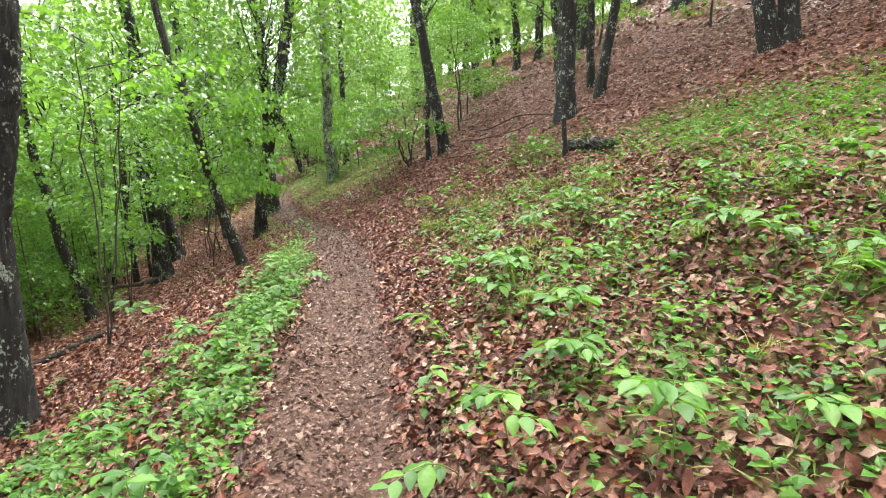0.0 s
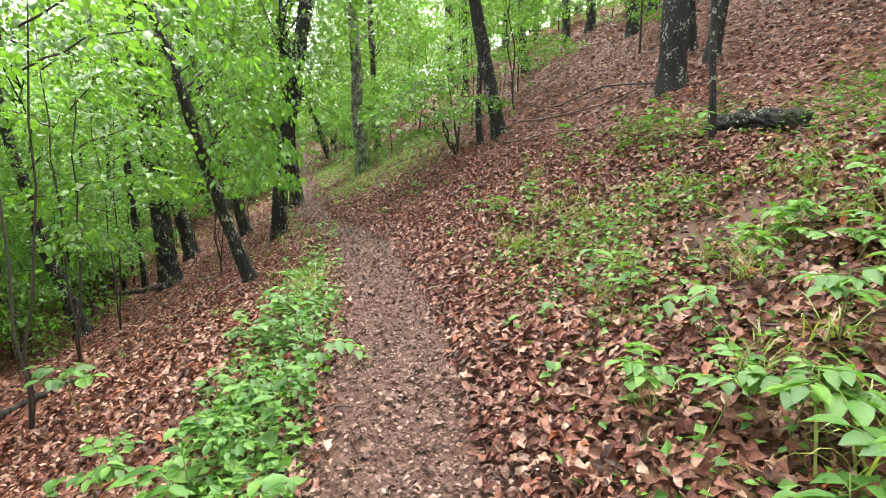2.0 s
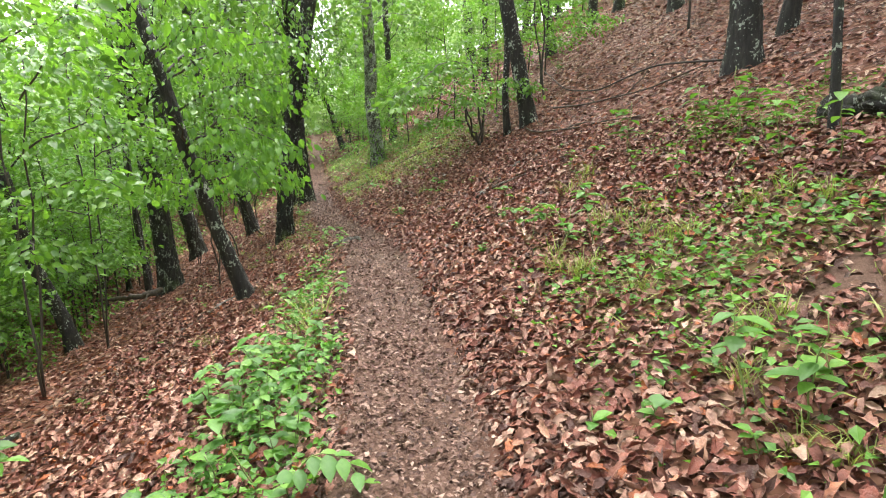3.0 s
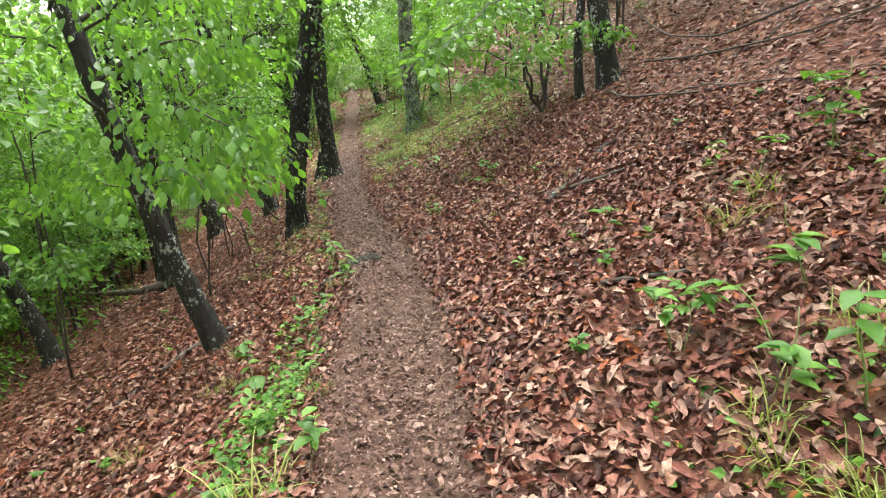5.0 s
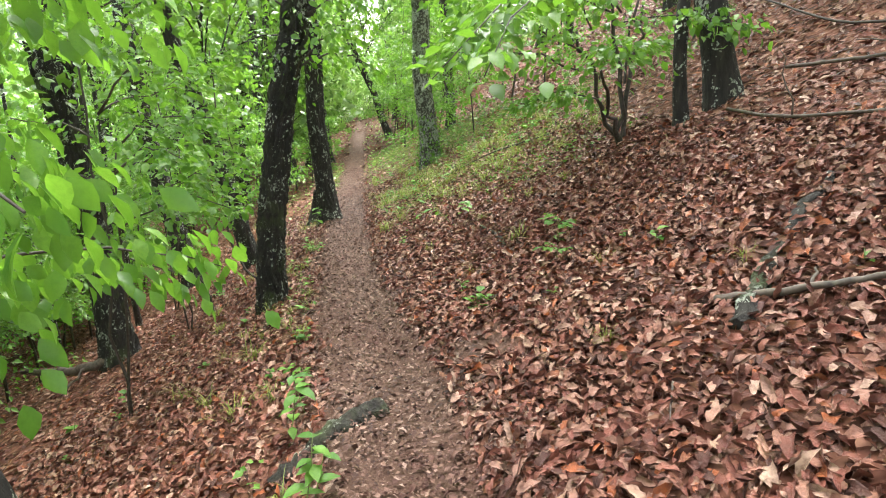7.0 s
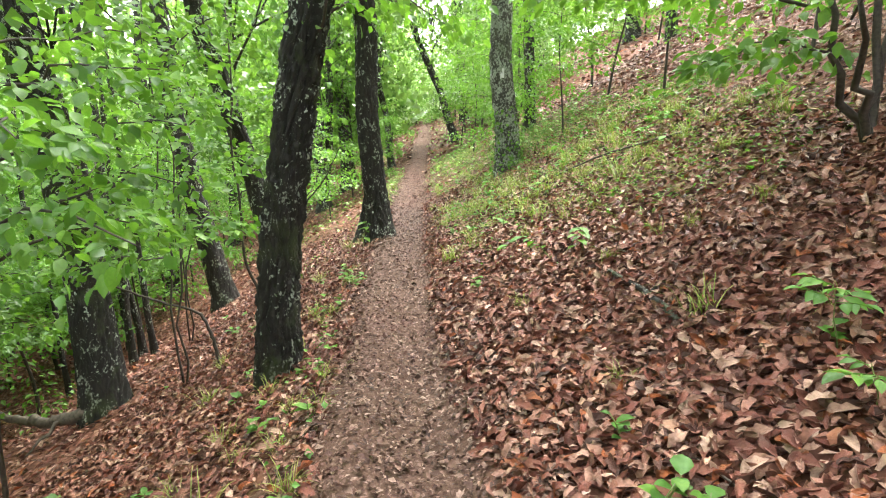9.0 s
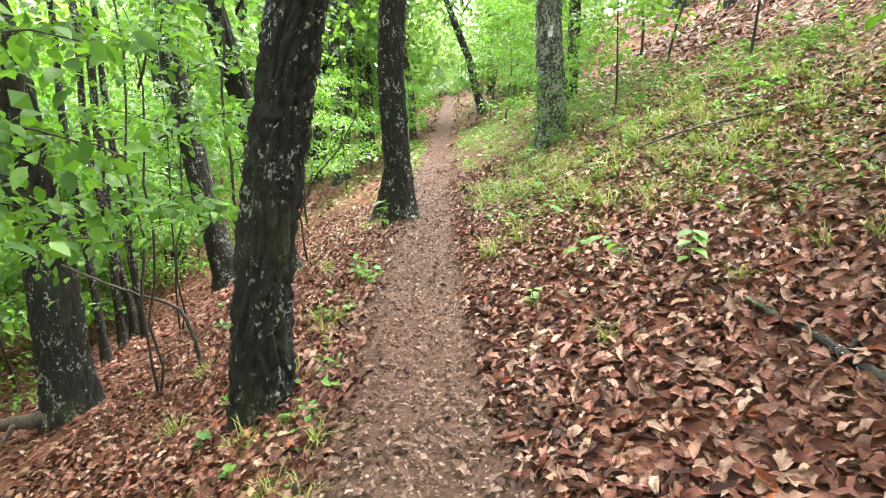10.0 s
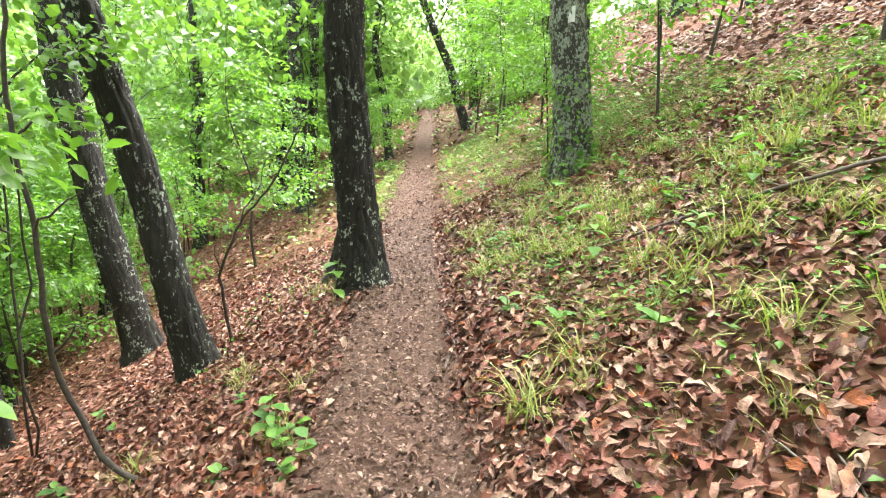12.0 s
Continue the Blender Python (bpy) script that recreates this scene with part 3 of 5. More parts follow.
# ---- understory: small trees with layered sprays ----
def sapling(seed, h, limb_count, per, size, form, mat, bare=0.25, reach=0.26, raw=False):
    r = np.random.default_rng(seed)
    e = None if raw else thing("understory_tree", on_ground(-80 + 4 * (seed % 20), -70), "slender understory tree with layered sprays of fresh green leaves", "tree", "understory trees")
    L = trunk_line(h, (r.uniform(-0.12, 0.12), r.uniform(-0.12, 0.12)), seed, 0.16, 0.2)
    L[0, 2] = -0.15
    limbs, fol = [tube(L, np.linspace(0.012 + 0.005 * h, 0.004, len(L)), 6)], []
    for k in range(limb_count):
        f = bare + (1 - bare) * (k + r.uniform(0, 1)) / limb_count
        p = L[min(int(f * len(L)), len(L) - 1)]
        a, ln = r.uniform(0, 6.28), h * (0.42 - 0.26 * f) * r.uniform(0.7, 1.2) + 0.2
        q = p + (ln * math.cos(a), ln * math.sin(a), ln * r.uniform(-0.1, 0.35))
        line = bent(p, q, 0.06 * ln, 6, 0.02)
        limbs.append(tube(line, np.linspace(0.009, 0.002, 6), 4))
        fol.append(spray_leaves(line, per, size, reach, form))
    if raw:
        return joined(limbs), joined(fol)
    part("stem", mesh_of("stem", *joined(limbs), M_TWIG, True), e)
    part("foliage", mesh_of("foliage", *joined(fol), mat), e)
    return e


SAPS = [sapling(100 + k, 3.4 + 0.5 * k, 12 + k, 130, 0.12, LEAF_MID, M_LEAF_UNDER, 0.24, 0.36) for k in range(5)]
SAPS_FAR = [sapling(120 + k, 3.6 + 0.8 * k, 20, 62, 0.17, LEAF_LOW, M_LEAF_FAR_HAZE, 0.22, 0.36, True) for k in range(4)]


BUSHES = [sapling(140 + k, 1.7 + 0.4 * k, 18, 60, 0.13, LEAF_LOW, M_LEAF_FAR_HAZE, 0.05, 0.36, True) for k in range(3)]
FAR_STEMS, FAR_LEAVES = [], []


def put_sapling(kinds, k, y, d, scale=1.0, turn=None):
    x, y = at_trail(y, d)
    turn = rng.uniform(0, 6.28) if turn is None else turn
    if kinds is not SAPS:
        c, n = math.cos(turn) * scale, math.sin(turn) * scale
        R = np.array([(c, n, 0), (-n, c, 0), (0, 0, scale)])
        for (PV, PF), sheet in zip(kinds[k % len(kinds)], (FAR_STEMS, FAR_LEAVES)):
            sheet.append((PV @ R + np.array(on_ground(x, y)), PF))
        return None
    return copy_thing(kinds[k % len(kinds)], Matrix.Translation(on_ground(x, y)) @ Matrix.Rotation(turn, 4, "Z") @ Matrix.Scale(scale, 4))


# downhill thickets, and boughs over the path further on
count = 0
while count < 50:
    y, d = rng.uniform(6, 33), -3.2 - 9 * rng.random() ** 1.25
    if (y < 13 and d > -7.5) or (13 <= y < 17 and d > -5.2) or (y > 17 and d > -6.5):
        continue
    put_sapling(SAPS, count, y, d, rng.uniform(0.7, 1.05))
    count += 1
for k, (y, d, size) in enumerate(((23.5, 2.9, 0.8), (25.5, 4.2, 1.0), (27.5, 2.4, 0.9), (29.0, 4.8, 1.1), (31.5, 2.2, 1.0), (24.3, 1.9, 0.62), (25.8, 2.4, 0.7), (22.0, 3.9, 0.7), (28.5, 1.7, 0.75), (19.5, 4.2, 0.62), (30.2, -1.6, 0.7), (33.0, 1.6, 0.9), (33.5, 3.6, 1.2), (20.5, 5.6, 0.9), (18.6, 4.9, 0.8), (22.5, 6.5, 1.0), (36.0, 1.9, 1.1), (35.0, -1.9, 1.0), (38.5, -2.2, 1.2), (31.0, -2.3, 0.9),
                                  (28.0, -2.6, 0.9), (40.0, 2.6, 1.3), (43.0, 1.7, 1.2), (42.5, -1.8, 1.3), (25.0, -3.0, 0.85), (26.5, 7.5, 1.0), (31.0, 7.0, 1.1), (17.5, 7.0, 0.9), (16.0, 9.5, 1.0), (21.0, 10.0, 1.1))):
    put_sapling(SAPS, k, y, d, size)
for k, (y, d) in enumerate(((47, 1.5), (49, -1.4), (52, 0.6), (54, -0.9), (57, 0.0), (60, 1.2), (50, 3.0), (46, -3.5), (62, -1.0), (66, 0.3))):
    put_sapling(SAPS_FAR, k, y, d, 1.3)
count = 0
while count < 190:
    y, d = rng.uniform(-8, 75), rng.uniform(-40, 36)
    if (y < 30 and d > -12) or abs(d) < 1.9 or (2.5 < d < 14 and (y < 27 or rng.random() < 0.5)) or (y < 2 and d > -14):
        continue
    put_sapling(SAPS_FAR, count, y, d, rng.uniform(0.8, 1.3))
    count += 1
for k, (y, d, size) in enumerate(((16.8, -6.2, 0.85), (19.0, -6.4, 0.9), (17.4, -7.6, 1.0), (15.2, -7.0, 0.9), (21.8, -5.9, 0.9), (24.6, -6.4, 1.0), (14.2, -6.4, 0.8), (22.8, -8.0, 1.0), (26.5, -5.4, 0.9))):
    put_sapling(SAPS, k + 2, y, d, size)
for k in range(20):
    put_sapling(SAPS, k, rng.uniform(9, 25), rng.uniform(-13.5, -8.5), rng.uniform(1.3, 1.7))
for k in range(64):
    y, d = ((rng.uniform(52, 82), rng.uniform(-9, 9)), (rng.uniform(24, 60), rng.uniform(-26, -7)), (rng.uniform(14, 50), rng.uniform(15, 32)), (rng.uniform(34, 55), rng.uniform(1.6, 12)))[k % 4]
    put_sapling(BUSHES, k, y, d, rng.uniform(0.9, 1.5))
for k in range(22):
    put_sapling(BUSHES, k, rng.uniform(47, 62), rng.uniform(-3.5, 3.5), rng.uniform(0.9, 1.4))
tagged(new("far_thicket_stems", mesh_of("far_thicket_stems", *joined(FAR_STEMS), M_TWIG, True)), "thin dark stems of the far understory", "stems", kind="stuff")
tagged(new("far_thicket", mesh_of("far_thicket", *joined(FAR_LEAVES), M_LEAF_FAR_HAZE)), "far understory foliage filling the wood, haze painted in as paler green", "foliage", kind="stuff")


# ---- leaf litter ----
def litter(name, count, y0, y1, d0, d1, size, form, label, bias=1.0, tilt=0.38, mat=None, keep=None, wide=(0.14, 0.25)):
    """Loose leaves that lie on the ground, as one sheet of many."""
    y = rng.uniform(y0, y1, count)
    d = d0 + (d1 - d0) * rng.random(count) ** bias
    x = trail_x(y) + d / np.interp(y, KNOTS, LINE_C)
    ok = rng.random(count) > (keep(x, y) if keep else np.maximum(0.95 * trail_mask(x, y), 0.72 * greenness(x, y)))
    x, y = x[ok], y[ok]
    e = 0.05
    N = np.stack([-(height(x + e, y) - height(x - e, y)) / (2 * e), -(height(x, y + e) - height(x, y - e)) / (2 * e), np.ones(len(x))], -1)
    N = unit(N) + rng.normal(0, tilt, (len(x), 3))
    a = rng.uniform(0, 6.28, len(x))
    D = np.stack([np.cos(a), np.sin(a), 0 * a], -1)
    D = D - unit(N) * (D * unit(N)).sum(-1, keepdims=True)
    L = size * rng.uniform(0.55, 1.25, len(x))
    P = np.stack([x, y, height(x, y) + rng.uniform(0.0, 0.05, len(x))], -1) - D * L[:, None] / 2
    ob = new(name, mesh_of(name, *leaves(P, D, N, L, L * rng.uniform(*wide, len(x)), form), mat or M_DEAD, True))
    return tagged(ob, label, "leaves", kind="stuff")


LITTER = "wet brown fallen oak leaves covering the forest floor"
litter("leaf_litter", 30000, 1.0, 24, 0.3, 3.4, 0.094, LEAF_LOBED, LITTER, 0.95, 0.42)
litter("leaf_litter", 23000, 1.0, 24, 0.3, 3.4, 0.088, LEAF_ROLLED, LITTER, 0.95, 0.45)
litter("leaf_litter", 23000, 1.0, 24, 0.3, 3.4, 0.092, LEAF_TWISTED, LITTER, 0.95, 0.42)
litter("leaf_litter", 34000, 1.0, 25, 0.3, 3.8, 0.066, LEAF_MID, LITTER, 0.95, 0.36)
litter("leaf_litter", 18000, 1.0, 24, -3.2, -0.3, 0.094, LEAF_LOBED, LITTER, 1.0, 0.42)
litter("leaf_litter", 18000, 1.0, 24, -3.2, -0.3, 0.090, LEAF_TWISTED, LITTER, 1.0, 0.42)
litter("leaf_litter", 16000, 1.0, 25, -3.2, -0.3, 0.066, LEAF_MID, LITTER, 1.0, 0.36)
litter("leaf_litter", 66000, 0.0, 32, 3.0, 10, 0.115, LEAF_MID, LITTER, 1.1, 0.32)
litter("leaf_litter", 46000, 2.0, 34, -11, -2.8, 0.115, LEAF_MID, LITTER, 0.75, 0.42)
litter("leaf_litter", 16000, 25, 60, -6, 10, 0.2, LEAF_LOW, LITTER, 1.0, 0.4, wide=(0.2, 0.3))
litter("leaf_litter", 34000, -2, 45, 9.5, 30, 0.18, LEAF_LOW, LITTER, 1.2, 0.4, wide=(0.2, 0.3))
litter("leaf_crumbs", 70000, 1.0, 24, -0.62, 0.58, 0.027, LEAF_MID, "small broken bits of leaves trodden into the dirt path", 1.0, 0.35, M_CHIP, lambda x, y: 0.1 + 0 * x, (0.22, 0.36))
litter("leaf_crumbs", 16000, 1.0, 24, -0.66, 0.62, 0.046, LEAF_MID, "crumpled bits of brown leaves on the dirt path", 1.0, 0.35, M_CHIP, lambda x, y: 0.2 + 0 * x, (0.22, 0.36))
litter("leaf_crumbs", 1800, 1.0, 26, -0.5, 0.48, 0.075, LEAF_TWISTED, "scattered brown leaves lying on the dirt path", 1.0, 0.3, M_CHIP, lambda x, y: 0.2 + 0 * x)
litter("leaf_crumbs", 9000, 24, 30, -0.66, 0.6, 0.035, LEAF_MID, "small broken bits of leaves trodden into the path", 1.0, 0.4, M_CHIP, lambda x, y: 0.2 + 0 * x, (0.22, 0.36))
litter("leaf_crumbs", 9000, 28, 60, -0.7, 0.6, 0.05, LEAF_LOW, "small broken bits of leaves trodden into the far path", 1.0, 0.4, M_CHIP, lambda x, y: 0.25 + 0 * x, (0.22, 0.36))


# ---- low plants ----
def frame_of(pos, way, up):
    """A pose at pos whose x runs along way and whose z leans towards up."""
    w = Vector(way).normalized()
    s = Vector(up).cross(w).normalized()
    return Matrix.Translation(pos) @ Matrix((w, s, w.cross(s))).transposed().to_4x4()


def one_leaf(name, length, half, mat):
    return mesh_of(name, *leaves([(0, 0, 0)], [(1, 0, 0)], [(0, 0, 1)], length, half, LEAF_FINE), mat, True)


def compound_leaf(name, seed, pairs, length, mat):
    """A leaf of several leaflets on one stalk."""
    r = np.random.default_rng(seed)
    P, D = [], []
    reach = length * (0.55 + 0.4 * pairs)
    for k in range(pairs):
        s = reach * (0.35 + 0.6 * k / pairs)
        for side in (1, -1):
            P.append((s, 0, -0.12 * s))
            D.append((0.55 + r.normal(0, 0.1), side, -0.45 + r.normal(0, 0.12)))
    P.append((reach, 0, -0.12 * reach))
    D.append((1, 0, -0.5))
    L = length * r.uniform(0.8, 1.1, len(P))
    stalk = tube([(0, 0, 0), (reach * 0.5, 0, -0.03 * reach), (reach, 0, -0.12 * reach)], [0.0025, 0.002, 0.0015], 4)
    return mesh_of(name, *joined([leaves(P, D, np.tile((0, 0, 1.0), (len(P), 1)), L, L * 0.29, LEAF_FINE), stalk]), mat, True)


LEAF_A = [one_leaf("leaf", 0.085 + 0.014 * k, 0.026 + 0.003 * k, M_HERB) for k in range(4)]
LEAF_ROUND = [one_leaf("leaf", 0.055 + 0.012 * k, 0.022 + 0.004 * k, M_HERB) for k in range(3)]
LEAF_C = [compound_leaf("leaf", 5 + k, 2, 0.085 + 0.012 * k, M_HERB) for k in range(3)]


def stemmed(name, label, category, group, seed, stem_line, spots, meshes, mat=None):
    """A plant: its stem, and each leaf as a part. spots: place on the stem 0 to 1, way, upper side, size."""
    e = thing(name, (0, 0, 0), label, category, group)
    L = np.asarray(stem_line, float)
    part("stem", mesh_of("stem", *tube(L, np.linspace(0.0042, 0.0018, len(L)), 5), mat or M_STEM, True), e)
    for k, (f, way, up, size) in enumerate(spots):
        i = min(int(f * (len(L) - 1)), len(L) - 2)
        p = L[i] + (f * (len(L) - 1) - i) * (L[i + 1] - L[i])
        o = part("leaf", meshes[(seed + k) % len(meshes)], e)
        o.matrix_local = frame_of(p, way, up) @ Matrix.Scale(size, 4)
    return e


def seedling_compound(seed):
    r = np.random.default_rng(seed)
    h = r.uniform(0.16, 0.32)
    line = bent((0, 0, -0.03), (r.normal(0, 0.05), r.normal(0, 0.05), h), 0, 5, 0.006)
    spots = []
    a0 = r.uniform(0, 6.28)
    for k in range(int(r.integers(4, 7))):
        a = a0 + 2.4 * k
        spots.append((r.uniform(0.7, 1.0), (math.cos(a), math.sin(a), r.uniform(0.0, 0.45)), (0, 0, 1), r.uniform(0.65, 1.1)))
    return stemmed("seedling", "bright green tree seedling with compound leaves in leaf litter", "plant", "seedlings on the forest floor", seed, line, spots, LEAF_C)


def seedling_simple(seed):
    r = np.random.default_rng(seed)
    h = r.uniform(0.22, 0.42)
    line = bent((0, 0, -0.03), (r.normal(0, 0.09), r.normal(0, 0.09), h), 0, 7, 0.006)
    spots = []
    for k in range(int(r.integers(7, 10))):
        a = 2.4 * k + r.normal(0, 0.3)
        spots.append((r.uniform(0.35, 1.0), (math.cos(a), math.sin(a), r.uniform(-0.35, 0.35)), (0, 0, 1), r.uniform(0.7, 1.2)))
    return stemmed("seedling", "leafy green seedling with oval leaves rising from leaf litter", "plant", "seedlings on the forest floor", seed, line, spots, LEAF_A)


def arching_herb(seed):
    r = np.random.default_rng(seed)
    reach, h = r.uniform(0.35, 0.55), r.uniform(0.12, 0.22)
    line = bent((0, 0, -0.03), (reach, r.normal(0, 0.05), h * 0.6), h, 9, 0.004)
    spots = []
    for k in range(11):
        side = 1 if k % 2 else -1
        spots.append((0.25 + 0.075 * k, (0.75, 0.8 * side, -0.25 + r.normal(0, 0.15)), (0, 0, 1), r.uniform(0.75, 1.15)))
    return stemmed("arching_herb", "arching herb with paired drooping green leaves", "plant", "arching herbs in the litter", seed, line, spots, LEAF_A)


def low_herb(seed):
    r = np.random.default_rng(seed)
    line = bent((0, 0, -0.02), (r.normal(0, 0.03), r.normal(0, 0.03), 0.11), 0, 4, 0.003)
    spots = []
    for k in range(int(r.integers(6, 9))):
        a = 2.4 * k + r.normal(0, 0.3)
        spots.append((r.uniform(0.2, 1.0), (math.cos(a), math.sin(a), r.uniform(0.0, 0.7)), (0, 0, 1), r.uniform(0.6, 1.15)))
    return stemmed("low_herb", "small low herb with rounded green leaves", "plant", "low herbs on the forest floor", seed, line, spots, LEAF_ROUND)


def grass_tuft(seed):
    r = np.random.default_rng(seed)
    pieces = []
    for k in range(38):
        a, ln = r.uniform(0, 6.28), r.uniform(0.12, 0.27)
        out = ln * r.uniform(0.35, 1.0)
        p = np.array([r.normal(0, 0.035), r.normal(0, 0.035), -0.01])
        q = p + (out * math.cos(a), out * math.sin(a), ln * r.uniform(0.1, 0.75))
        c = bent(p, q, ln * 0.22, 5)
        side = np.array([-math.sin(a), math.cos(a), 0.0]) * 0.0028
        w = np.array([1, 0.95, 0.8, 0.5, 0.08])[:, None] * side
        V = np.concatenate([c + w, c - w])
        F = [(i, i + 1, i + 6) for i in range(4)] + [(i, i + 6, i + 5) for i in range(4)]
        pieces.append((V, np.array(F)))
    ob = new("grass_tuft", mesh_of("grass_tuft", *joined(pieces), M_GRASS))
    return tagged(ob, "tuft of fine yellow-green woodland grass", "grass", "grass tufts on the slope")


KINDS = {"c": [seedling_compound(200 + k) for k in range(5)], "s": [seedling_simple(220 + k) for k in range(6)], "a": [arching_herb(240 + k) for k in range(4)],
         "h": [low_herb(260 + k) for k in range(5)], "g": [grass_tuft(280 + k) for k in range(6)]}
used = set()


def plant(kind, y, d, size=1.0, turn=None):
    """Set a plant on the ground; the first of each model is used as it is."""
    k = int(rng.integers(len(KINDS[kind])))
    x, y = at_trail(y, d)
    m = Matrix.Translation(on_ground(x, y)) @ Matrix.Rotation(rng.uniform(0, 6.28) if turn is None else turn, 4, "Z") @ Matrix.Scale(size, 4)
    ob = KINDS[kind][k]
    if ob not in used:
        used.add(ob)
        ob.matrix_world = m
        return
    copy_thing(ob, m @ Matrix.Scale(1 / ob.scale[0], 4))


# plants that stand out: along the trail, across it, size
for kind, places in {
    "c": [(2.92, 0.76, 1.2), (3.44, 1.13, 1.2), (2.79, 1.24, 1.3), (2.76, 1.62, 1.0), (4.31, 2.16, 1.3), (3.98, 2.4, 1.2), (4.86, 1.09, 1.1), (3.94, 1.28, 1.3), (5.71, 0.98, 0.9), (5.3, 1.3, 1.1),
          (6.35, 2.1, 1.0), (5.48, 1.06, 1.0), (4.91, 1.27, 1.2), (5.36, 1.25, 1.0), (5.74, 1.65, 1.1), (5.83, 2.11, 1.2), (5.94, -1.64, 1.2), (7.54, -2.52, 1.6), (9.9, 1.24, 0.9), (14.54, 1.47, 0.8), (14.99, 1.67, 0.9), (5.0, 2.7, 1.2), (4.4, 3.2, 1.2)],
    "s": [(3.52, 0.42, 0.9), (4.51, 1.39, 1.2), (5.01, -0.6, 1.0), (5.27, -0.45, 0.9), (7.02, 1.23, 1.2), (6.85, 1.32, 1.1), (7.49, -0.9, 1.1), (8.1, -0.85, 1.0), (9.37, 1.54, 1.3), (9.2, 1.75, 1.2), (11.37, 2.63, 1.5), (10.39, 3.12, 1.6), (10.6, 2.9, 1.4),
          (9.43, 1.35, 1.2), (9.52, -0.42, 0.9), (10.88, -1.07, 0.9), (9.91, 1.22, 1.0), (12.92, -0.5, 0.9), (12.05, -0.4, 0.9), (12.68, -0.58, 1.0), (11.97, -0.42, 0.9), (11.29, 1.34, 1.0), (18.38, -0.6, 0.8), (18.31, -0.65, 0.9), (20.3, -0.62, 1.4), (6.5, -1.0, 1.2), (7.0, -0.7, 1.1), (11.38, 2.73, 1.4)],
    "a": [(4.4, 0.75, 1.1), (4.72, 0.4, 0.9), (5.2, 1.6, 1.1), (6.29, 1.45, 0.8), (9.6, 1.45, 1.1), (17.2, 1.3, 1.0), (17.15, 1.5, 0.9), (5.5, -0.85, 1.0), (6.9, -0.6, 1.0), (8.3, -0.65, 1.0), (3.0, 0.55, 1.0), (10.75, -0.9, 0.9)],
    "h": [(3.6, -2.75, 2.0), (3.3, -2.6, 2.0), (4.0, -3.0, 2.0), (3.9, -2.5, 1.8), (4.2, -2.7, 1.8), (7.71, 2.23, 1.3), (10.18, 0.9, 0.9), (11.31, -1.25, 1.0), (10.13, 0.88, 0.9), (11.48, 1.28, 1.0), (10.94, 1.3, 1.1), (15.04, 1.67, 0.9), (14.14, 1.88, 1.1), (14.59, -2.99, 1.4), (14.67, 0.85, 1.1), (14.22, -0.51, 1.1), (14.22, 0.72, 1.2), (14.3, 0.8, 1.2), (14.15, 0.82, 1.1),
          (15.15, -0.83, 1.1), (14.22, -0.58, 1.0), (14.83, -1.57, 0.9), (17.15, 0.72, 1.1), (16.46, -0.56, 1.1), (18.23, -0.53, 1.1), (17.97, -0.42, 1.1), (17.53, -0.6, 1.1), (20.34, 1.81, 1.3), (18.12, -0.42, 1.1), (19.52, 0.69, 1.3), (20.17, 1.78, 1.3), (11.32, 2.16, 1.0), (13.6, -0.6, 1.0)],
}.items():
    for y, d, size in places:
        plant(kind, y, d, size)

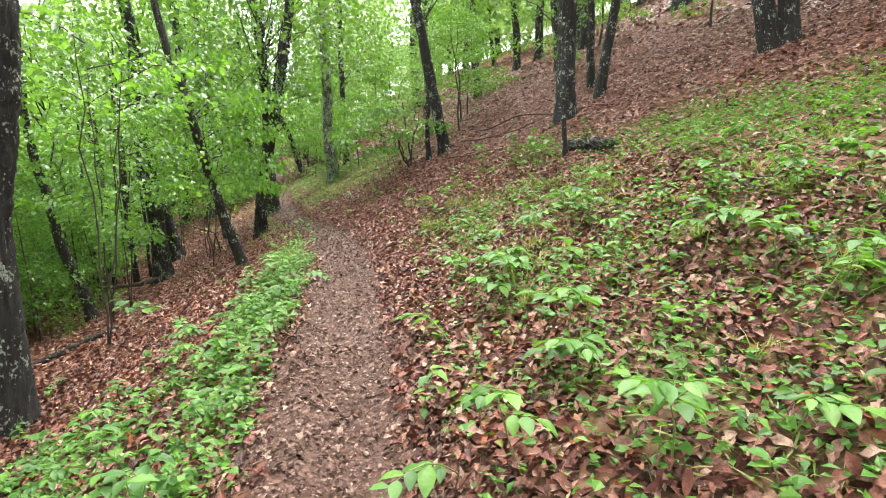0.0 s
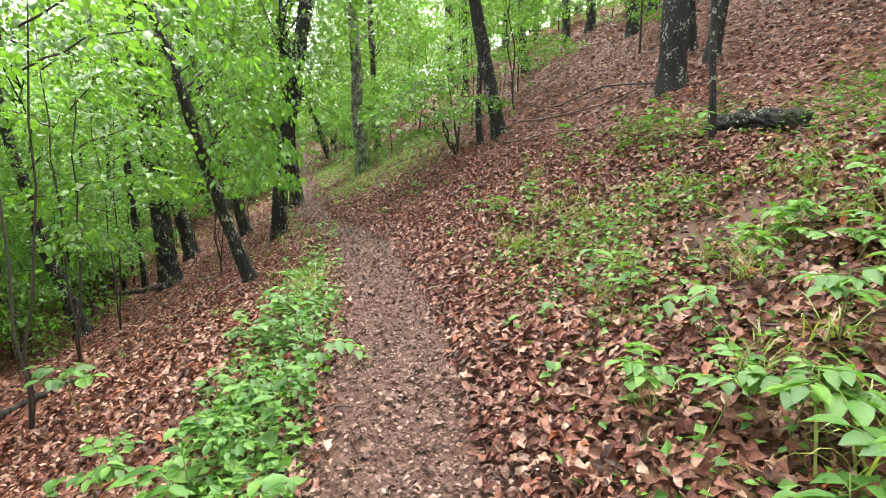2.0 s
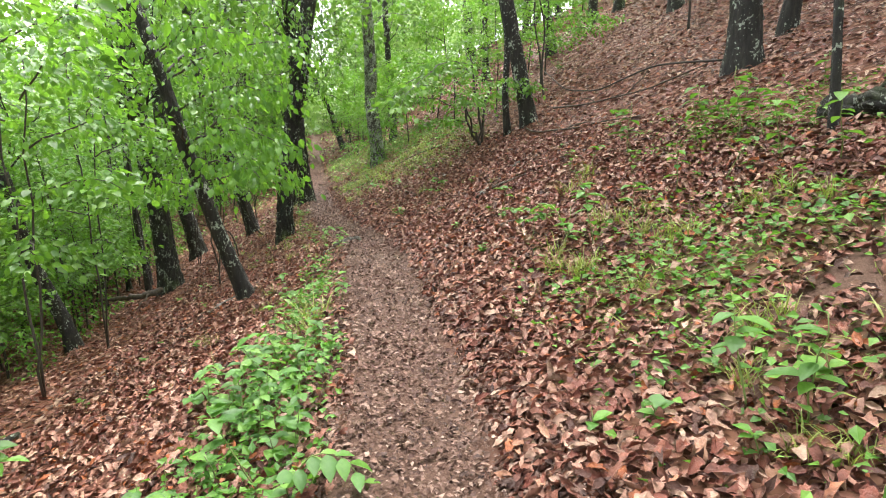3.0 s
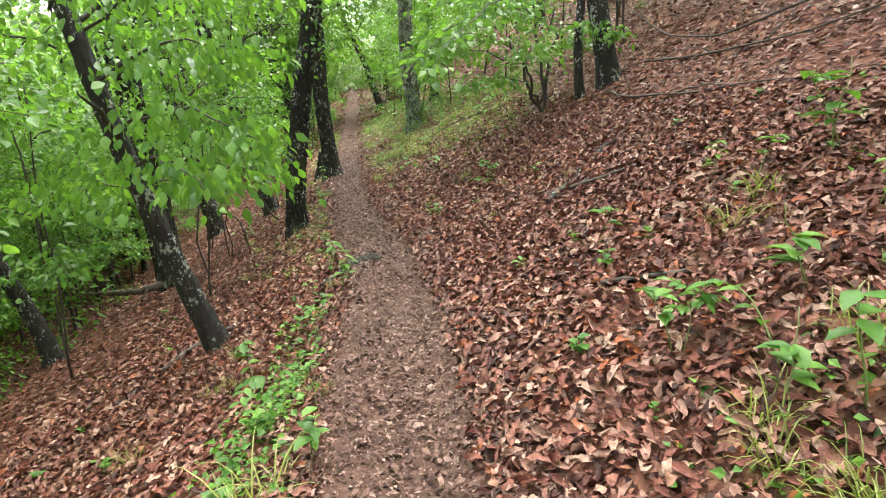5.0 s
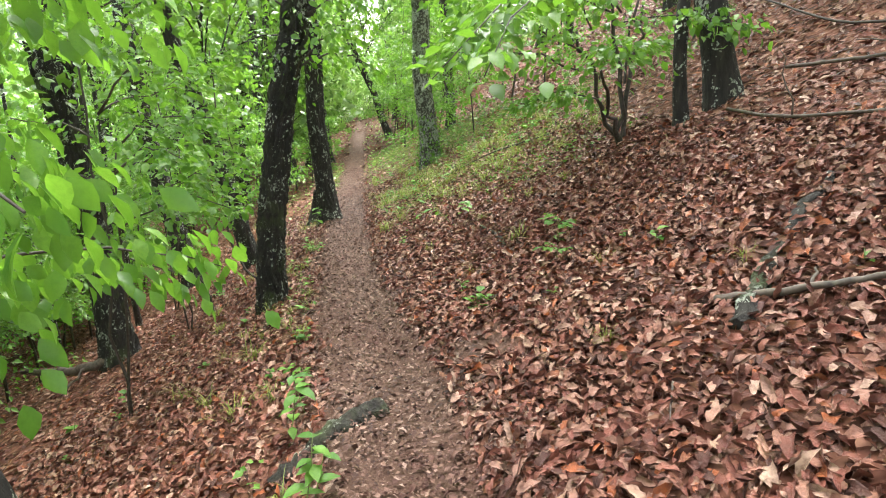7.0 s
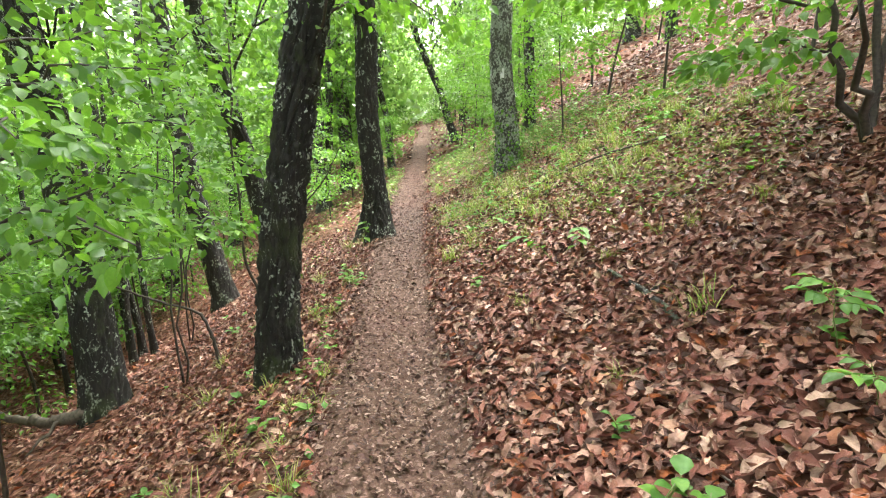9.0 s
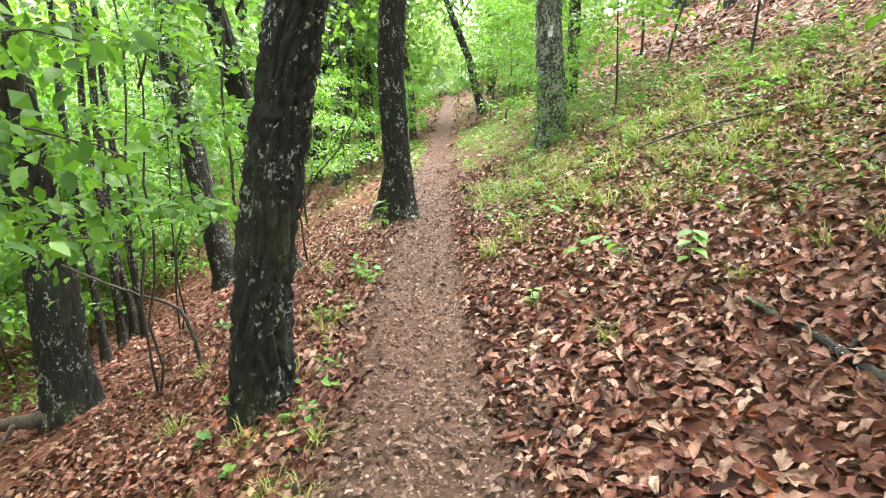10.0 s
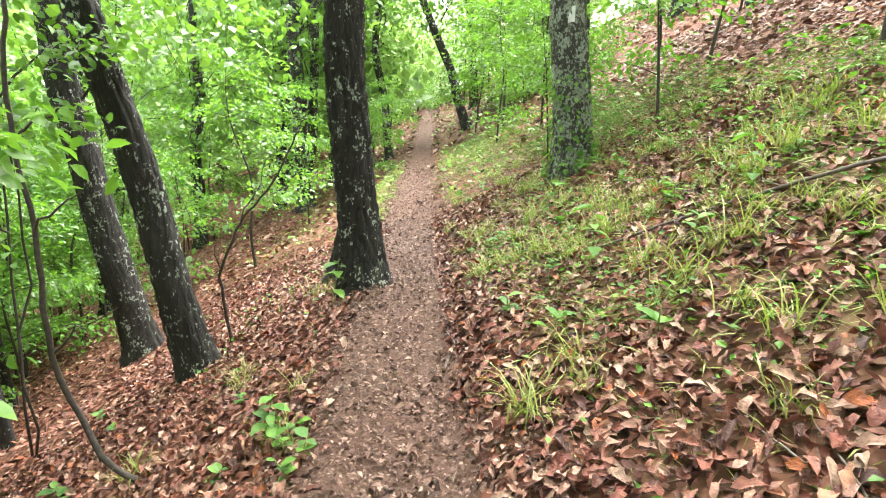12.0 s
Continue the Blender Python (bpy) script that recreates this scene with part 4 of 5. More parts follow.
# and the rest, thick where the floor is green
BEDS = [("s", 34, 3.9, 8.8, -1.35, -0.5, 0.75, 1.05), ("h", 40, 4.0, 10.0, -1.4, -0.48, 0.9, 1.4), ("h", 16, 1.6, 5.0, -3.4, -1.0, 1.0, 1.6), ("c", 8, 3.0, 6.5, -1.8, -0.6, 0.7, 1.0), ("s", 16, 2.0, 5.0, -3.0, -0.7, 0.7, 1.1), ("h", 22, 2.0, 6.5, -3.6, -0.6, 0.9, 1.3),
        ("s", 60, 1.5, 6.8, 1.2, 5.0, 0.6, 1.0), ("h", 66, 1.2, 7.4, 0.6, 5.5, 0.8, 1.4), ("g", 26, 1.5, 7.0, 1.0, 5.0, 0.8, 1.3), ("c", 32, 1.5, 7.5, 1.4, 5.5, 0.8, 1.2), ("a", 10, 2.0, 7.0, 0.8, 4.0, 0.8, 1.1), ("g", 40, 6.3, 9.8, 1.2, 3.2, 0.8, 1.2), ("g", 12, 1.2, 4.5, 1.6, 3.5, 0.8, 1.3),
        ("s", 14, 8.5, 12.0, 1.8, 4.4, 0.8, 1.4), ("h", 20, 8.0, 14.5, 0.7, 3.5, 0.6, 1.0), ("h", 16, 9.5, 18.5, -0.9, -0.45, 0.6, 1.1), ("g", 14, 8.5, 18.5, -0.75, -0.42, 0.6, 0.9), ("h", 24, 8.5, 20.0, -3.0, -0.5, 0.7, 1.2), ("g", 24, 9.5, 20.0, -2.0, -0.45, 0.8, 1.2),
        ("g", 70, 18.2, 23.5, 0.6, 3.4, 0.8, 1.4), ("h", 46, 18.6, 26.0, 0.55, 4.2, 0.8, 1.5), ("s", 34, 19.0, 27.0, 0.7, 4.5, 0.7, 1.2), ("g", 22, 20.8, 30.0, -0.95, -0.42, 0.8, 1.3), ("h", 16, 20.5, 29.0, -2.6, -0.5, 0.8, 1.4), ("h", 10, 17.0, 19.0, 1.6, 3.8, 0.6, 1.0), ("g", 10, 13, 17.0, 0.9, 2.5, 0.6, 0.9),
        ("g", 40, 17.8, 20.6, 1.2, 3.8, 0.8, 1.3), ("g", 40, 20.0, 25.0, 0.5, 1.6, 0.8, 1.3), ("h", 36, 20.5, 25.5, 1.2, 5.5, 0.9, 1.5), ("s", 26, 20.0, 26.0, 2.2, 6.5, 0.7, 1.1), ("c", 10, 18.5, 23.0, 2.4, 4.6, 0.6, 0.9)]
for y, d, size in ((5.15, 1.35, 1.7), (5.3, 1.5, 1.5), (10.9, 1.9, 1.4), (11.2, 2.2, 1.3), (9.3, -0.62, 1.6), (9.1, -0.7, 1.5), (15.6, 1.55, 1.3)):
    plant("g", y, d, size)
for kind, count, y0, y1, d0, d1, s0, s1 in BEDS:
    for _ in range(count):
        plant(kind, rng.uniform(y0, y1), rng.uniform(d0, d1), rng.uniform(s0, s1))


def undergrowth(name, count, y0, y1, d0, d1, size, top, form, mat, label, floor=0.12, slim=1.0):
    """Small leaves of plants too many to count, where the floor is green."""
    y, d = rng.uniform(y0, y1, count), rng.uniform(d0, d1, count)
    x = trail_x(y) + d / np.interp(y, KNOTS, LINE_C)
    ok = rng.random(count) < np.clip(greenness(x, y) * 1.3 - floor, 0, 1) * (1 - trail_mask(x, y))
    x, y = x[ok], y[ok]
    n = len(x)
    up = top * rng.random(n) ** 1.5 * (0.6 + 0.5 * vnoise(x / 0.4, y / 0.4, 45))
    a = rng.uniform(0, 6.28, n)
    Dn = np.stack([np.cos(a), np.sin(a), rng.normal(0.05, 0.35, n)], -1)
    N = np.array((0, 0, 1.0)) + rng.normal(0, 0.4, (n, 3))
    L = size * rng.uniform(0.6, 1.3, n)
    P = np.stack([x, y, height(x, y) + np.maximum(up, 0.012)], -1)
    ob = new(name, mesh_of(name, *leaves(P, Dn, N, L, L * rng.uniform(0.28, 0.42, n) * slim, form), mat))
    return tagged(ob, label, "plants", kind="stuff")


undergrowth("undergrowth", 46000, 1.2, 12.5, -2.6, -0.4, 0.055, 0.28, LEAF_MID, M_HERB, "dense low green herbs along the path edge")
undergrowth("undergrowth", 60000, 1.0, 13.0, 0.5, 7.0, 0.052, 0.24, LEAF_MID, M_HERB, "scattered low green herbs on the upper slope")
undergrowth("undergrowth", 50000, 17.0, 32.0, 0.45, 6.0, 0.042, 0.15, LEAF_MID, M_HERB, "low green herbs and moss on the upper slope", 0.25)
undergrowth("undergrowth", 12000, 13.0, 33.0, -3.5, -0.4, 0.055, 0.18, LEAF_MID, M_HERB, "low green herbs below the path")
undergrowth("undergrowth", 9000, 24.0, 52.0, -12, 12, 0.12, 0.45, LEAF_LOW, M_LEAF_FAR_HAZE, "far green undergrowth beside the path", 0.05)
undergrowth("wild_grass", 22000, 1.0, 13.0, 0.8, 4.5, 0.13, 0.05, LEAF_LOW, M_GRASS, "fine yellow-green grass on the slope", 0.3, 0.08)
undergrowth("wild_grass", 80000, 17.0, 30.0, -1.2, 5.0, 0.13, 0.05, LEAF_LOW, M_GRASS, "fine yellow-green grass beside the path", 0.25, 0.08)


# ---- fallen wood ----
def fallen(name, label, category, places, r0, r1, mat, lift=0.4, sides=10, relief=0.0, extra=(), group=""):
    """A piece of wood along places on the ground (along, across, height over it); extra: side twigs by place and end."""
    pts = []
    for y, d, up in places:
        x, y = at_trail(y, d)
        pts.append(on_ground(x, y) + Vector((0, 0, up + r0 * lift)))
    P = np.array(pts)
    s, t = np.linspace(0, 1, len(P)), np.linspace(0, 1, 6 * len(P))
    L = np.stack([np.interp(t, s, P[:, k]) for k in range(3)], -1)
    k = np.array([1, 2, 3, 2, 1]) / 9
    for c in range(3):
        L[2:-2, c] = np.convolve(L[:, c], k, "valid")
    L[1:-1] += rng.normal(0, r0 * 0.18, (len(L) - 2, 3))
    base = Vector(L[0])
    e = thing(name, base, label, category, group)
    part("stem", mesh_of("stem", *tube(L - np.array(base), np.linspace(r0, r1, len(L)), sides, relief, 5), mat, True), e)
    for f, end, r in extra:
        p = L[int(f * (len(L) - 1))] - np.array(base)
        part("side_branch", mesh_of("side_branch", *tube(bent(p, p + np.array(end), 0.03, 6, 0.012), np.linspace(r, r * 0.3, 6), 6), mat, True), e)
    return e


fallen("rotting_log", "dark rotting log with mossy top among green herbs", "log", [(10.0, 3.52, -0.02), (9.7, 3.56, 0.03), (9.4, 3.62, 0.04), (9.0, 3.70, -0.03)], 0.10, 0.085, M_LOG, 0.5, 40, 0.03, [(0.3, (0.05, -0.2, 0.2), 0.03)])
fallen("half_buried_log", "short mossy log end half buried at the path edge", "log", [(12.35, -0.62, -0.03), (12.62, -0.34, 0.0), (12.93, -0.08, 0.0)], 0.06, 0.066, M_LOG, 0.2, 16, 0.006)
fallen("mossy_log", "thin mossy rotting log lying up the leafy slope", "log", [(12.82, 1.52, 0.02), (13.43, 2.05, 0.01), (14.03, 2.70, 0.02)], 0.052, 0.035, M_LOG, -0.25, 24, 0.014)
fallen("fallen_branch", "dead forked branch lying across leaf litter", "branch", [(13.1, 1.58, 0.03), (12.85, 1.80, 0.05), (12.68, 2.06, 0.05)], 0.022, 0.012, M_STICK, 0.6, 8, 0, [(0.5, (0.15, 0.25, 0.04), 0.01)], "fallen branches")
fallen("fallen_branch", "long bare dead branch lying up the slope", "branch", [(16.4, 4.1, 0.12), (15.62, 4.25, 0.05), (14.39, 4.45, 0.06), (13.51, 4.62, 0.15)], 0.018, 0.009, M_STICK, 0.6, 8, 0, [(0.6, (0.6, 0.3, 0.65), 0.014), (0.4, (-0.3, 0.5, 0.12), 0.012)], "fallen branches")
fallen("fallen_branch", "crooked dead branch on the leafy upper slope", "branch", [(16.3, 3.6, 0.03), (15.3, 3.3, 0.08), (14.16, 3.35, 0.05), (13.63, 3.46, 0.05), (13.0, 3.6, 0.02)], 0.016, 0.008, M_STICK, 0.6, 8, 0, [(0.45, (0.5, -0.5, 0.10), 0.012), (0.3, (-0.1, 0.1, 0.5), 0.008)], "fallen branches")
fallen("fallen_branch", "long curved bare branch hanging over the litter", "branch", [(17.0, 4.2, 0.8), (15.78, 4.0, 0.45), (14.92, 4.05, 0.32), (14.2, 4.4, 0.42), (13.4, 4.8, 0.1)], 0.009, 0.016, M_TWIG, 0.6, 8, 0, (), "fallen branches")
fallen("fallen_branch", "long bare stick lying across grass and leaves", "branch", [(20.0, 1.15, 0.03), (19.75, 1.75, 0.06), (19.45, 2.3, 0.08), (19.0, 2.62, 0.07), (18.8, 2.95, 0.03)], 0.008, 0.015, M_STICK, 0.7, 8, 0, [(0.4, (-0.1, 0.3, -0.02), 0.006)], "fallen branches")
fallen("fallen_branch", "lichened stick half covered by fallen leaves", "branch", [(16.60, 1.48, 0.02), (16.11, 1.50, 0.03), (15.57, 1.44, 0.02)], 0.014, 0.022, M_LOG, 0.5, 10, 0.004, [(0.6, (0.25, 0.3, 0.04), 0.012)], "fallen branches")
fallen("fallen_branch", "small dark stick in the leaf litter", "branch", [(10.75, 1.2, 0.02), (10.62, 1.38, 0.03), (10.55, 1.58, 0.02)], 0.016, 0.011, M_STICK, 0.5, 8, 0, (), "fallen branches")
fallen("fallen_branch", "thin twig lying on the dirt path", "branch", [(19.75, 0.30, 0.01), (19.4, 0.36, 0.02), (19.1, 0.27, 0.01)], 0.007, 0.011, M_STICK, 0.6, 6, 0, [(0.5, (0.22, 0.05, 0.02), 0.005)], "fallen branches")
fallen("fallen_branch", "dark fallen branch on the lower slope", "branch", [(8.2, -4.3, 0.02), (8.6, -3.7, 0.05), (9.0, -3.3, 0.02)], 0.05, 0.03, M_LOG, 0.4, 10, 0.004, (), "fallen branches")
fallen("fallen_branch", "dark stick on the lower slope", "branch", [(12.3, -1.5, 0.02), (12.0, -2.0, 0.03), (11.2, -2.3, 0.02)], 0.03, 0.02, M_STICK, 0.4, 8, 0, (), "fallen branches")
fallen("broken_limb", "thick broken dead limb at the foot of an old oak", "branch", [(17.35, -3.72, 0.08), (17.15, -4.35, 0.22), (17.2, -4.9, 0.38), (17.35, -5.5, 0.52)], 0.085, 0.035, M_STICK, 0.3, 14, 0.006, [(0.25, (-0.1, -0.5, -0.30), 0.03)])

for _ in range(70):
    y, d, a, ln = rng.uniform(3, 24), rng.uniform(-3.0, 4.0), rng.uniform(0, 6.28), rng.uniform(0.12, 0.4)
    if abs(d) < 0.3:
        continue
    fallen("twig", "thin dead twig on the leaf litter", "twig", [(y, d, 0.02), (y + ln * math.cos(a) * 0.5, d + ln * math.sin(a) * 0.5, 0.03), (y + ln * math.cos(a), d + ln * math.sin(a), 0.015)], 0.006, 0.003, M_STICK, 0.6, 5, 0, (), "twigs on the litter")


# ---- leafy branches near the path ----
def limb(parent, p, q, sag, r, count, size, reach, form=LEAF_FINE, droop=0.5, flat=0.5, mat=None):
    """A leafy limb of a tree, from p to q in the world."""
    base = parent.matrix_world.translation if parent.matrix_world.translation.length else parent.location
    line = bent(np.array(p) - np.array(base), np.array(q) - np.array(base), sag, 9, 0.02)
    o = part("limb", mesh_of("limb", *tube(line, np.linspace(r, r * 0.25, 9), 6), M_TWIG, True), parent)
    if count:
        part("foliage", mesh_of("foliage", *spray_leaves(line, count, size, reach, form, droop, flat), mat or M_LEAF_UNDER, True), o)
    return o


def shrub(name, at, label, stems, limbs, r=0.02):
    """Several stems from one foot, and leafy limbs."""
    e = thing(name, on_ground(*at), label, "shrub")
    b = np.array(e.location)
    for q in stems:
        part("stem", mesh_of("stem", *tube(bent((0, 0, -0.1), np.array(q) - b, 0.0, 9, 0.03), np.linspace(r, r * 0.45, 9), 8), M_TWIG, True), e)
    for args in limbs:
        limb(e, *args)
    return e


# the many-stemmed shrub uphill whose boughs reach out over the path
shrub("shrub", (-1.22, 16.94), "many-stemmed shrub with pale fresh leaves beside the path",
      [(-1.75, 16.7, 2.6), (-1.45, 16.9, 3.2), (-1.1, 17.1, 3.0), (-1.5, 16.5, 2.2)],
      [((-1.7, 16.7, 2.2), (-3.3, 16.3, 2.35), 0.15, 0.012, 300, 0.095, 0.26), ((-1.7, 16.7, 2.4), (-2.9, 15.8, 2.55), 0.15, 0.012, 300, 0.095, 0.26), ((-1.5, 16.6, 2.1), (-1.3, 15.6, 2.25), 0.15, 0.010, 220, 0.095, 0.24),
       ((-1.4, 16.9, 2.8), (-3.2, 16.9, 3.0), 0.2, 0.012, 340, 0.095, 0.32), ((-1.3, 17.0, 2.7), (-0.2, 16.3, 2.5), 0.1, 0.010, 260, 0.095, 0.28), ((-1.4, 16.9, 3.0), (-2.2, 17.9, 3.2), 0.1, 0.010, 280, 0.095, 0.3),
       ((-1.2, 17.0, 2.3), (-0.7, 17.6, 2.5), 0.1, 0.010, 180, 0.095, 0.26), ((-1.5, 16.7, 1.9), (-2.3, 16.2, 1.85), 0.1, 0.010, 160, 0.09, 0.2), ((-1.6, 16.6, 2.6), (-2.0, 15.4, 2.9), 0.1, 0.01, 240, 0.095, 0.28),
       ((-1.45, 16.9, 2.9), (-2.15, 13.0, 1.90), 0.42, 0.013, 170, 0.11, 0.17), ((-1.3, 16.9, 2.8), (-2.5, 13.35, 1.92), 0.40, 0.013, 170, 0.11, 0.17)], 0.032)

# the slender leaning tree: boughs of drooping leaves towards the path
for args in [((-4.6, 11.75, 1.5), (-2.95, 11.2, 1.50), 0.22, 0.016, 285, 0.098, 0.34), ((-4.7, 11.7, 1.9), (-3.05, 11.5, 2.1), 0.20, 0.016, 285, 0.098, 0.36), ((-4.5, 11.75, 1.2), (-3.2, 10.9, 1.15), 0.18, 0.014, 225, 0.098, 0.32),
             ((-4.8, 11.7, 2.3), (-3.0, 11.9, 2.7), 0.2, 0.014, 255, 0.098, 0.38), ((-4.5, 11.75, 1.0), (-3.4, 12.6, 1.0), 0.15, 0.012, 210, 0.098, 0.32), ((-4.9, 11.6, 2.5), (-3.4, 10.9, 2.7), 0.2, 0.014, 240, 0.098, 0.38),
             ((-4.4, 11.8, 0.9), (-5.6, 12.0, 1.0), 0.1, 0.012, 210, 0.098, 0.34), ((-4.9, 11.6, 2.2), (-5.9, 11.0, 2.3), 0.1, 0.012, 225, 0.098, 0.38), ((-5.0, 11.6, 2.9), (-6.2, 12.2, 3.1), 0.1, 0.012, 225, 0.098, 0.40), ((-5.1, 11.6, 3.1), (-4.0, 11.2, 3.5), 0.1, 0.012, 255, 0.098, 0.40)]:
    limb(thin, *args, LEAF_FINE, 1.6, 0.6)

# leafy boughs on the trunk of the oak beside the path
for args in [((-5.0, 16.5, 2.1), (-3.9, 15.9, 2.6), 0.2, 0.014, 130, 0.095, 0.28), ((-5.0, 16.5, 2.6), (-4.1, 16.9, 3.1), 0.2, 0.014, 130, 0.095, 0.3), ((-4.9, 16.6, 3.0), (-4.6, 15.2, 3.2), 0.2, 0.014, 140, 0.095, 0.3), ((-4.9, 16.6, 2.9), (-5.9, 15.8, 3.1), 0.2, 0.014, 120, 0.095, 0.3),
             ((-4.8, 16.7, 3.4), (-3.7, 15.7, 3.5), 0.2, 0.014, 140, 0.095, 0.32), ((-4.8, 16.7, 3.7), (-5.2, 15.4, 4.0), 0.2, 0.014, 130, 0.095, 0.32), ((-4.9, 16.5, 2.3), (-4.2, 17.6, 2.3), 0.2, 0.014, 110, 0.095, 0.28)]:
    limb(path_oak, *args, LEAF_FINE, 0.9, 0.6)

# a young tree below the path whose sprays hang at eye height, and one further back along the walk
shrub("young_tree", (-5.75, 14.35), "young tree with drooping glossy leaves at eye height", [(-5.55, 14.4, 1.6), (-5.9, 14.5, 2.8)],
      [((-5.6, 14.4, 1.0), (-4.35, 14.15, 1.05), 0.12, 0.012, 170, 0.082, 0.24), ((-5.6, 14.4, 1.3), (-4.55, 13.9, 1.45), 0.15, 0.012, 180, 0.082, 0.26), ((-5.6, 14.4, 1.5), (-4.7, 14.7, 1.75), 0.12, 0.012, 170, 0.082, 0.28), ((-5.7, 14.4, 1.8), (-4.6, 14.2, 2.2), 0.15, 0.012, 170, 0.082, 0.3),
       ((-5.7, 14.4, 0.7), (-5.2, 13.5, 0.75), 0.1, 0.012, 150, 0.082, 0.26), ((-5.8, 14.4, 1.2), (-6.6, 13.6, 1.3), 0.1, 0.012, 150, 0.082, 0.3), ((-5.9, 14.4, 2.2), (-5.2, 13.4, 2.4), 0.1, 0.012, 170, 0.082, 0.32), ((-5.9, 14.5, 2.5), (-6.8, 14.9, 2.7), 0.1, 0.012, 160, 0.082, 0.34), ((-5.8, 14.4, 1.6), (-6.9, 14.2, 1.7), 0.1, 0.01, 150, 0.082, 0.32), ((-5.8, 14.4, 2.5), (-4.75, 14.6, 2.9), 0.1, 0.01, 190, 0.082, 0.32), ((-5.9, 14.5, 2.7), (-5.0, 15.0, 3.3), 0.1, 0.01, 190, 0.082, 0.34), ((-5.65, 14.5, 1.0), (-4.95, 15.2, 1.2), 0.1, 0.01, 150, 0.082, 0.24), ((-5.65, 14.5, 1.3), (-4.85, 15.0, 1.5), 0.1, 0.01, 140, 0.082, 0.24), ((-5.7, 14.5, 0.8), (-5.2, 15.3, 0.9), 0.1, 0.01, 140, 0.082, 0.26), ((-5.8, 14.5, 1.8), (-5.6, 15.6, 2.0), 0.1, 0.01, 170, 0.082, 0.32)], 0.016)
shrub("young_tree", (-4.0, 7.6), "young tree with bright leaves reaching above the path edge", [(-3.5, 7.5, 2.6), (-4.2, 7.7, 3.2)],
      [((-3.6, 7.5, 2.1), (-2.15, 7.25, 2.25), 0.12, 0.010, 90, 0.10, 0.22), ((-3.6, 7.5, 2.4), (-2.3, 7.6, 2.65), 0.12, 0.010, 90, 0.10, 0.22), ((-4.0, 7.6, 2.6), (-3.2, 8.6, 2.8), 0.1, 0.010, 120, 0.10, 0.28), ((-4.0, 7.6, 2.2), (-5.0, 8.0, 2.4), 0.1, 0.010, 120, 0.10, 0.3), ((-4.0, 7.6, 2.9), (-4.5, 6.9, 3.1), 0.1, 0.01, 110, 0.10, 0.3)], 0.014)

shrub("young_tree", (-5.7, 10.3), "young tree with broad layered sprays of green leaves", [(-5.3, 10.2, 2.4), (-6.0, 10.5, 3.0)],
      [((-5.4, 10.2, 1.0), (-4.0, 9.7, 1.15), 0.15, 0.012, 260, 0.10, 0.32), ((-5.4, 10.2, 1.5), (-4.2, 10.6, 1.7), 0.15, 0.012, 260, 0.10, 0.34), ((-5.4, 10.2, 2.0), (-4.1, 9.6, 2.35), 0.15, 0.012, 260, 0.10, 0.34), ((-5.6, 10.3, 0.5), (-4.7, 9.4, 0.45), 0.1, 0.012, 220, 0.10, 0.32),
       ((-5.6, 10.3, 0.9), (-6.8, 9.9, 0.8), 0.1, 0.012, 230, 0.10, 0.34), ((-5.8, 10.4, 1.8), (-7.0, 10.6, 2.0), 0.1, 0.012, 230, 0.10, 0.36), ((-5.9, 10.4, 2.5), (-4.8, 10.9, 3.0), 0.1, 0.012, 240, 0.10, 0.36), ((-6.0, 10.5, 2.7), (-6.6, 9.4, 3.0), 0.1, 0.012, 240, 0.10, 0.36)], 0.016)
shrub("young_tree", (-7.2, 13.2), "young tree with broad layered sprays of green leaves", [(-6.9, 13.1, 2.2), (-7.5, 13.4, 3.0)],
      [((-7.0, 13.1, 0.6), (-5.7, 12.9, 0.7), 0.15, 0.012, 250, 0.10, 0.34), ((-7.0, 13.1, 1.3), (-5.9, 13.5, 1.5), 0.15, 0.012, 250, 0.10, 0.34), ((-7.0, 13.1, 1.8), (-6.2, 12.2, 2.1), 0.15, 0.012, 250, 0.10, 0.36), ((-7.2, 13.2, 0.0), (-6.2, 12.5, -0.1), 0.1, 0.012, 220, 0.10, 0.32),
       ((-7.2, 13.2, 0.4), (-8.4, 12.8, 0.4), 0.1, 0.012, 230, 0.10, 0.36), ((-7.3, 13.3, 1.5), (-8.6, 13.4, 1.7), 0.1, 0.012, 230, 0.10, 0.36), ((-7.4, 13.3, 2.2), (-6.3, 13.9, 2.8), 0.1, 0.012, 240, 0.10, 0.36), ((-7.5, 13.4, 2.6), (-8.2, 12.4, 3.0), 0.1, 0.012, 240, 0.10, 0.36)], 0.016)

shrub("young_tree", (-7.3, 17.3), "young tree with fresh leaves beside an old oak", [(-7.1, 17.2, 1.8), (-7.5, 17.4, 2.8)],
      [((-7.1, 17.2, 0.4), (-5.9, 16.7, 0.6), 0.12, 0.011, 200, 0.09, 0.28), ((-7.1, 17.2, 0.9), (-6.0, 17.3, 1.2), 0.12, 0.011, 210, 0.09, 0.30), ((-7.1, 17.2, 1.4), (-6.1, 16.6, 1.8), 0.12, 0.011, 210, 0.09, 0.32), ((-7.2, 17.2, 0.1), (-7.6, 16.2, 0.2), 0.1, 0.011, 200, 0.09, 0.32),
       ((-7.3, 17.3, 0.8), (-8.3, 16.7, 1.0), 0.1, 0.011, 200, 0.09, 0.34), ((-7.4, 17.3, 1.6), (-8.4, 17.5, 1.9), 0.1, 0.011, 200, 0.09, 0.34), ((-7.4, 17.3, 2.1), (-6.4, 17.5, 2.6), 0.1, 0.011, 210, 0.09, 0.34), ((-7.5, 17.4, 2.4), (-7.8, 16.2, 2.8), 0.1, 0.011, 210, 0.09, 0.34)], 0.014)
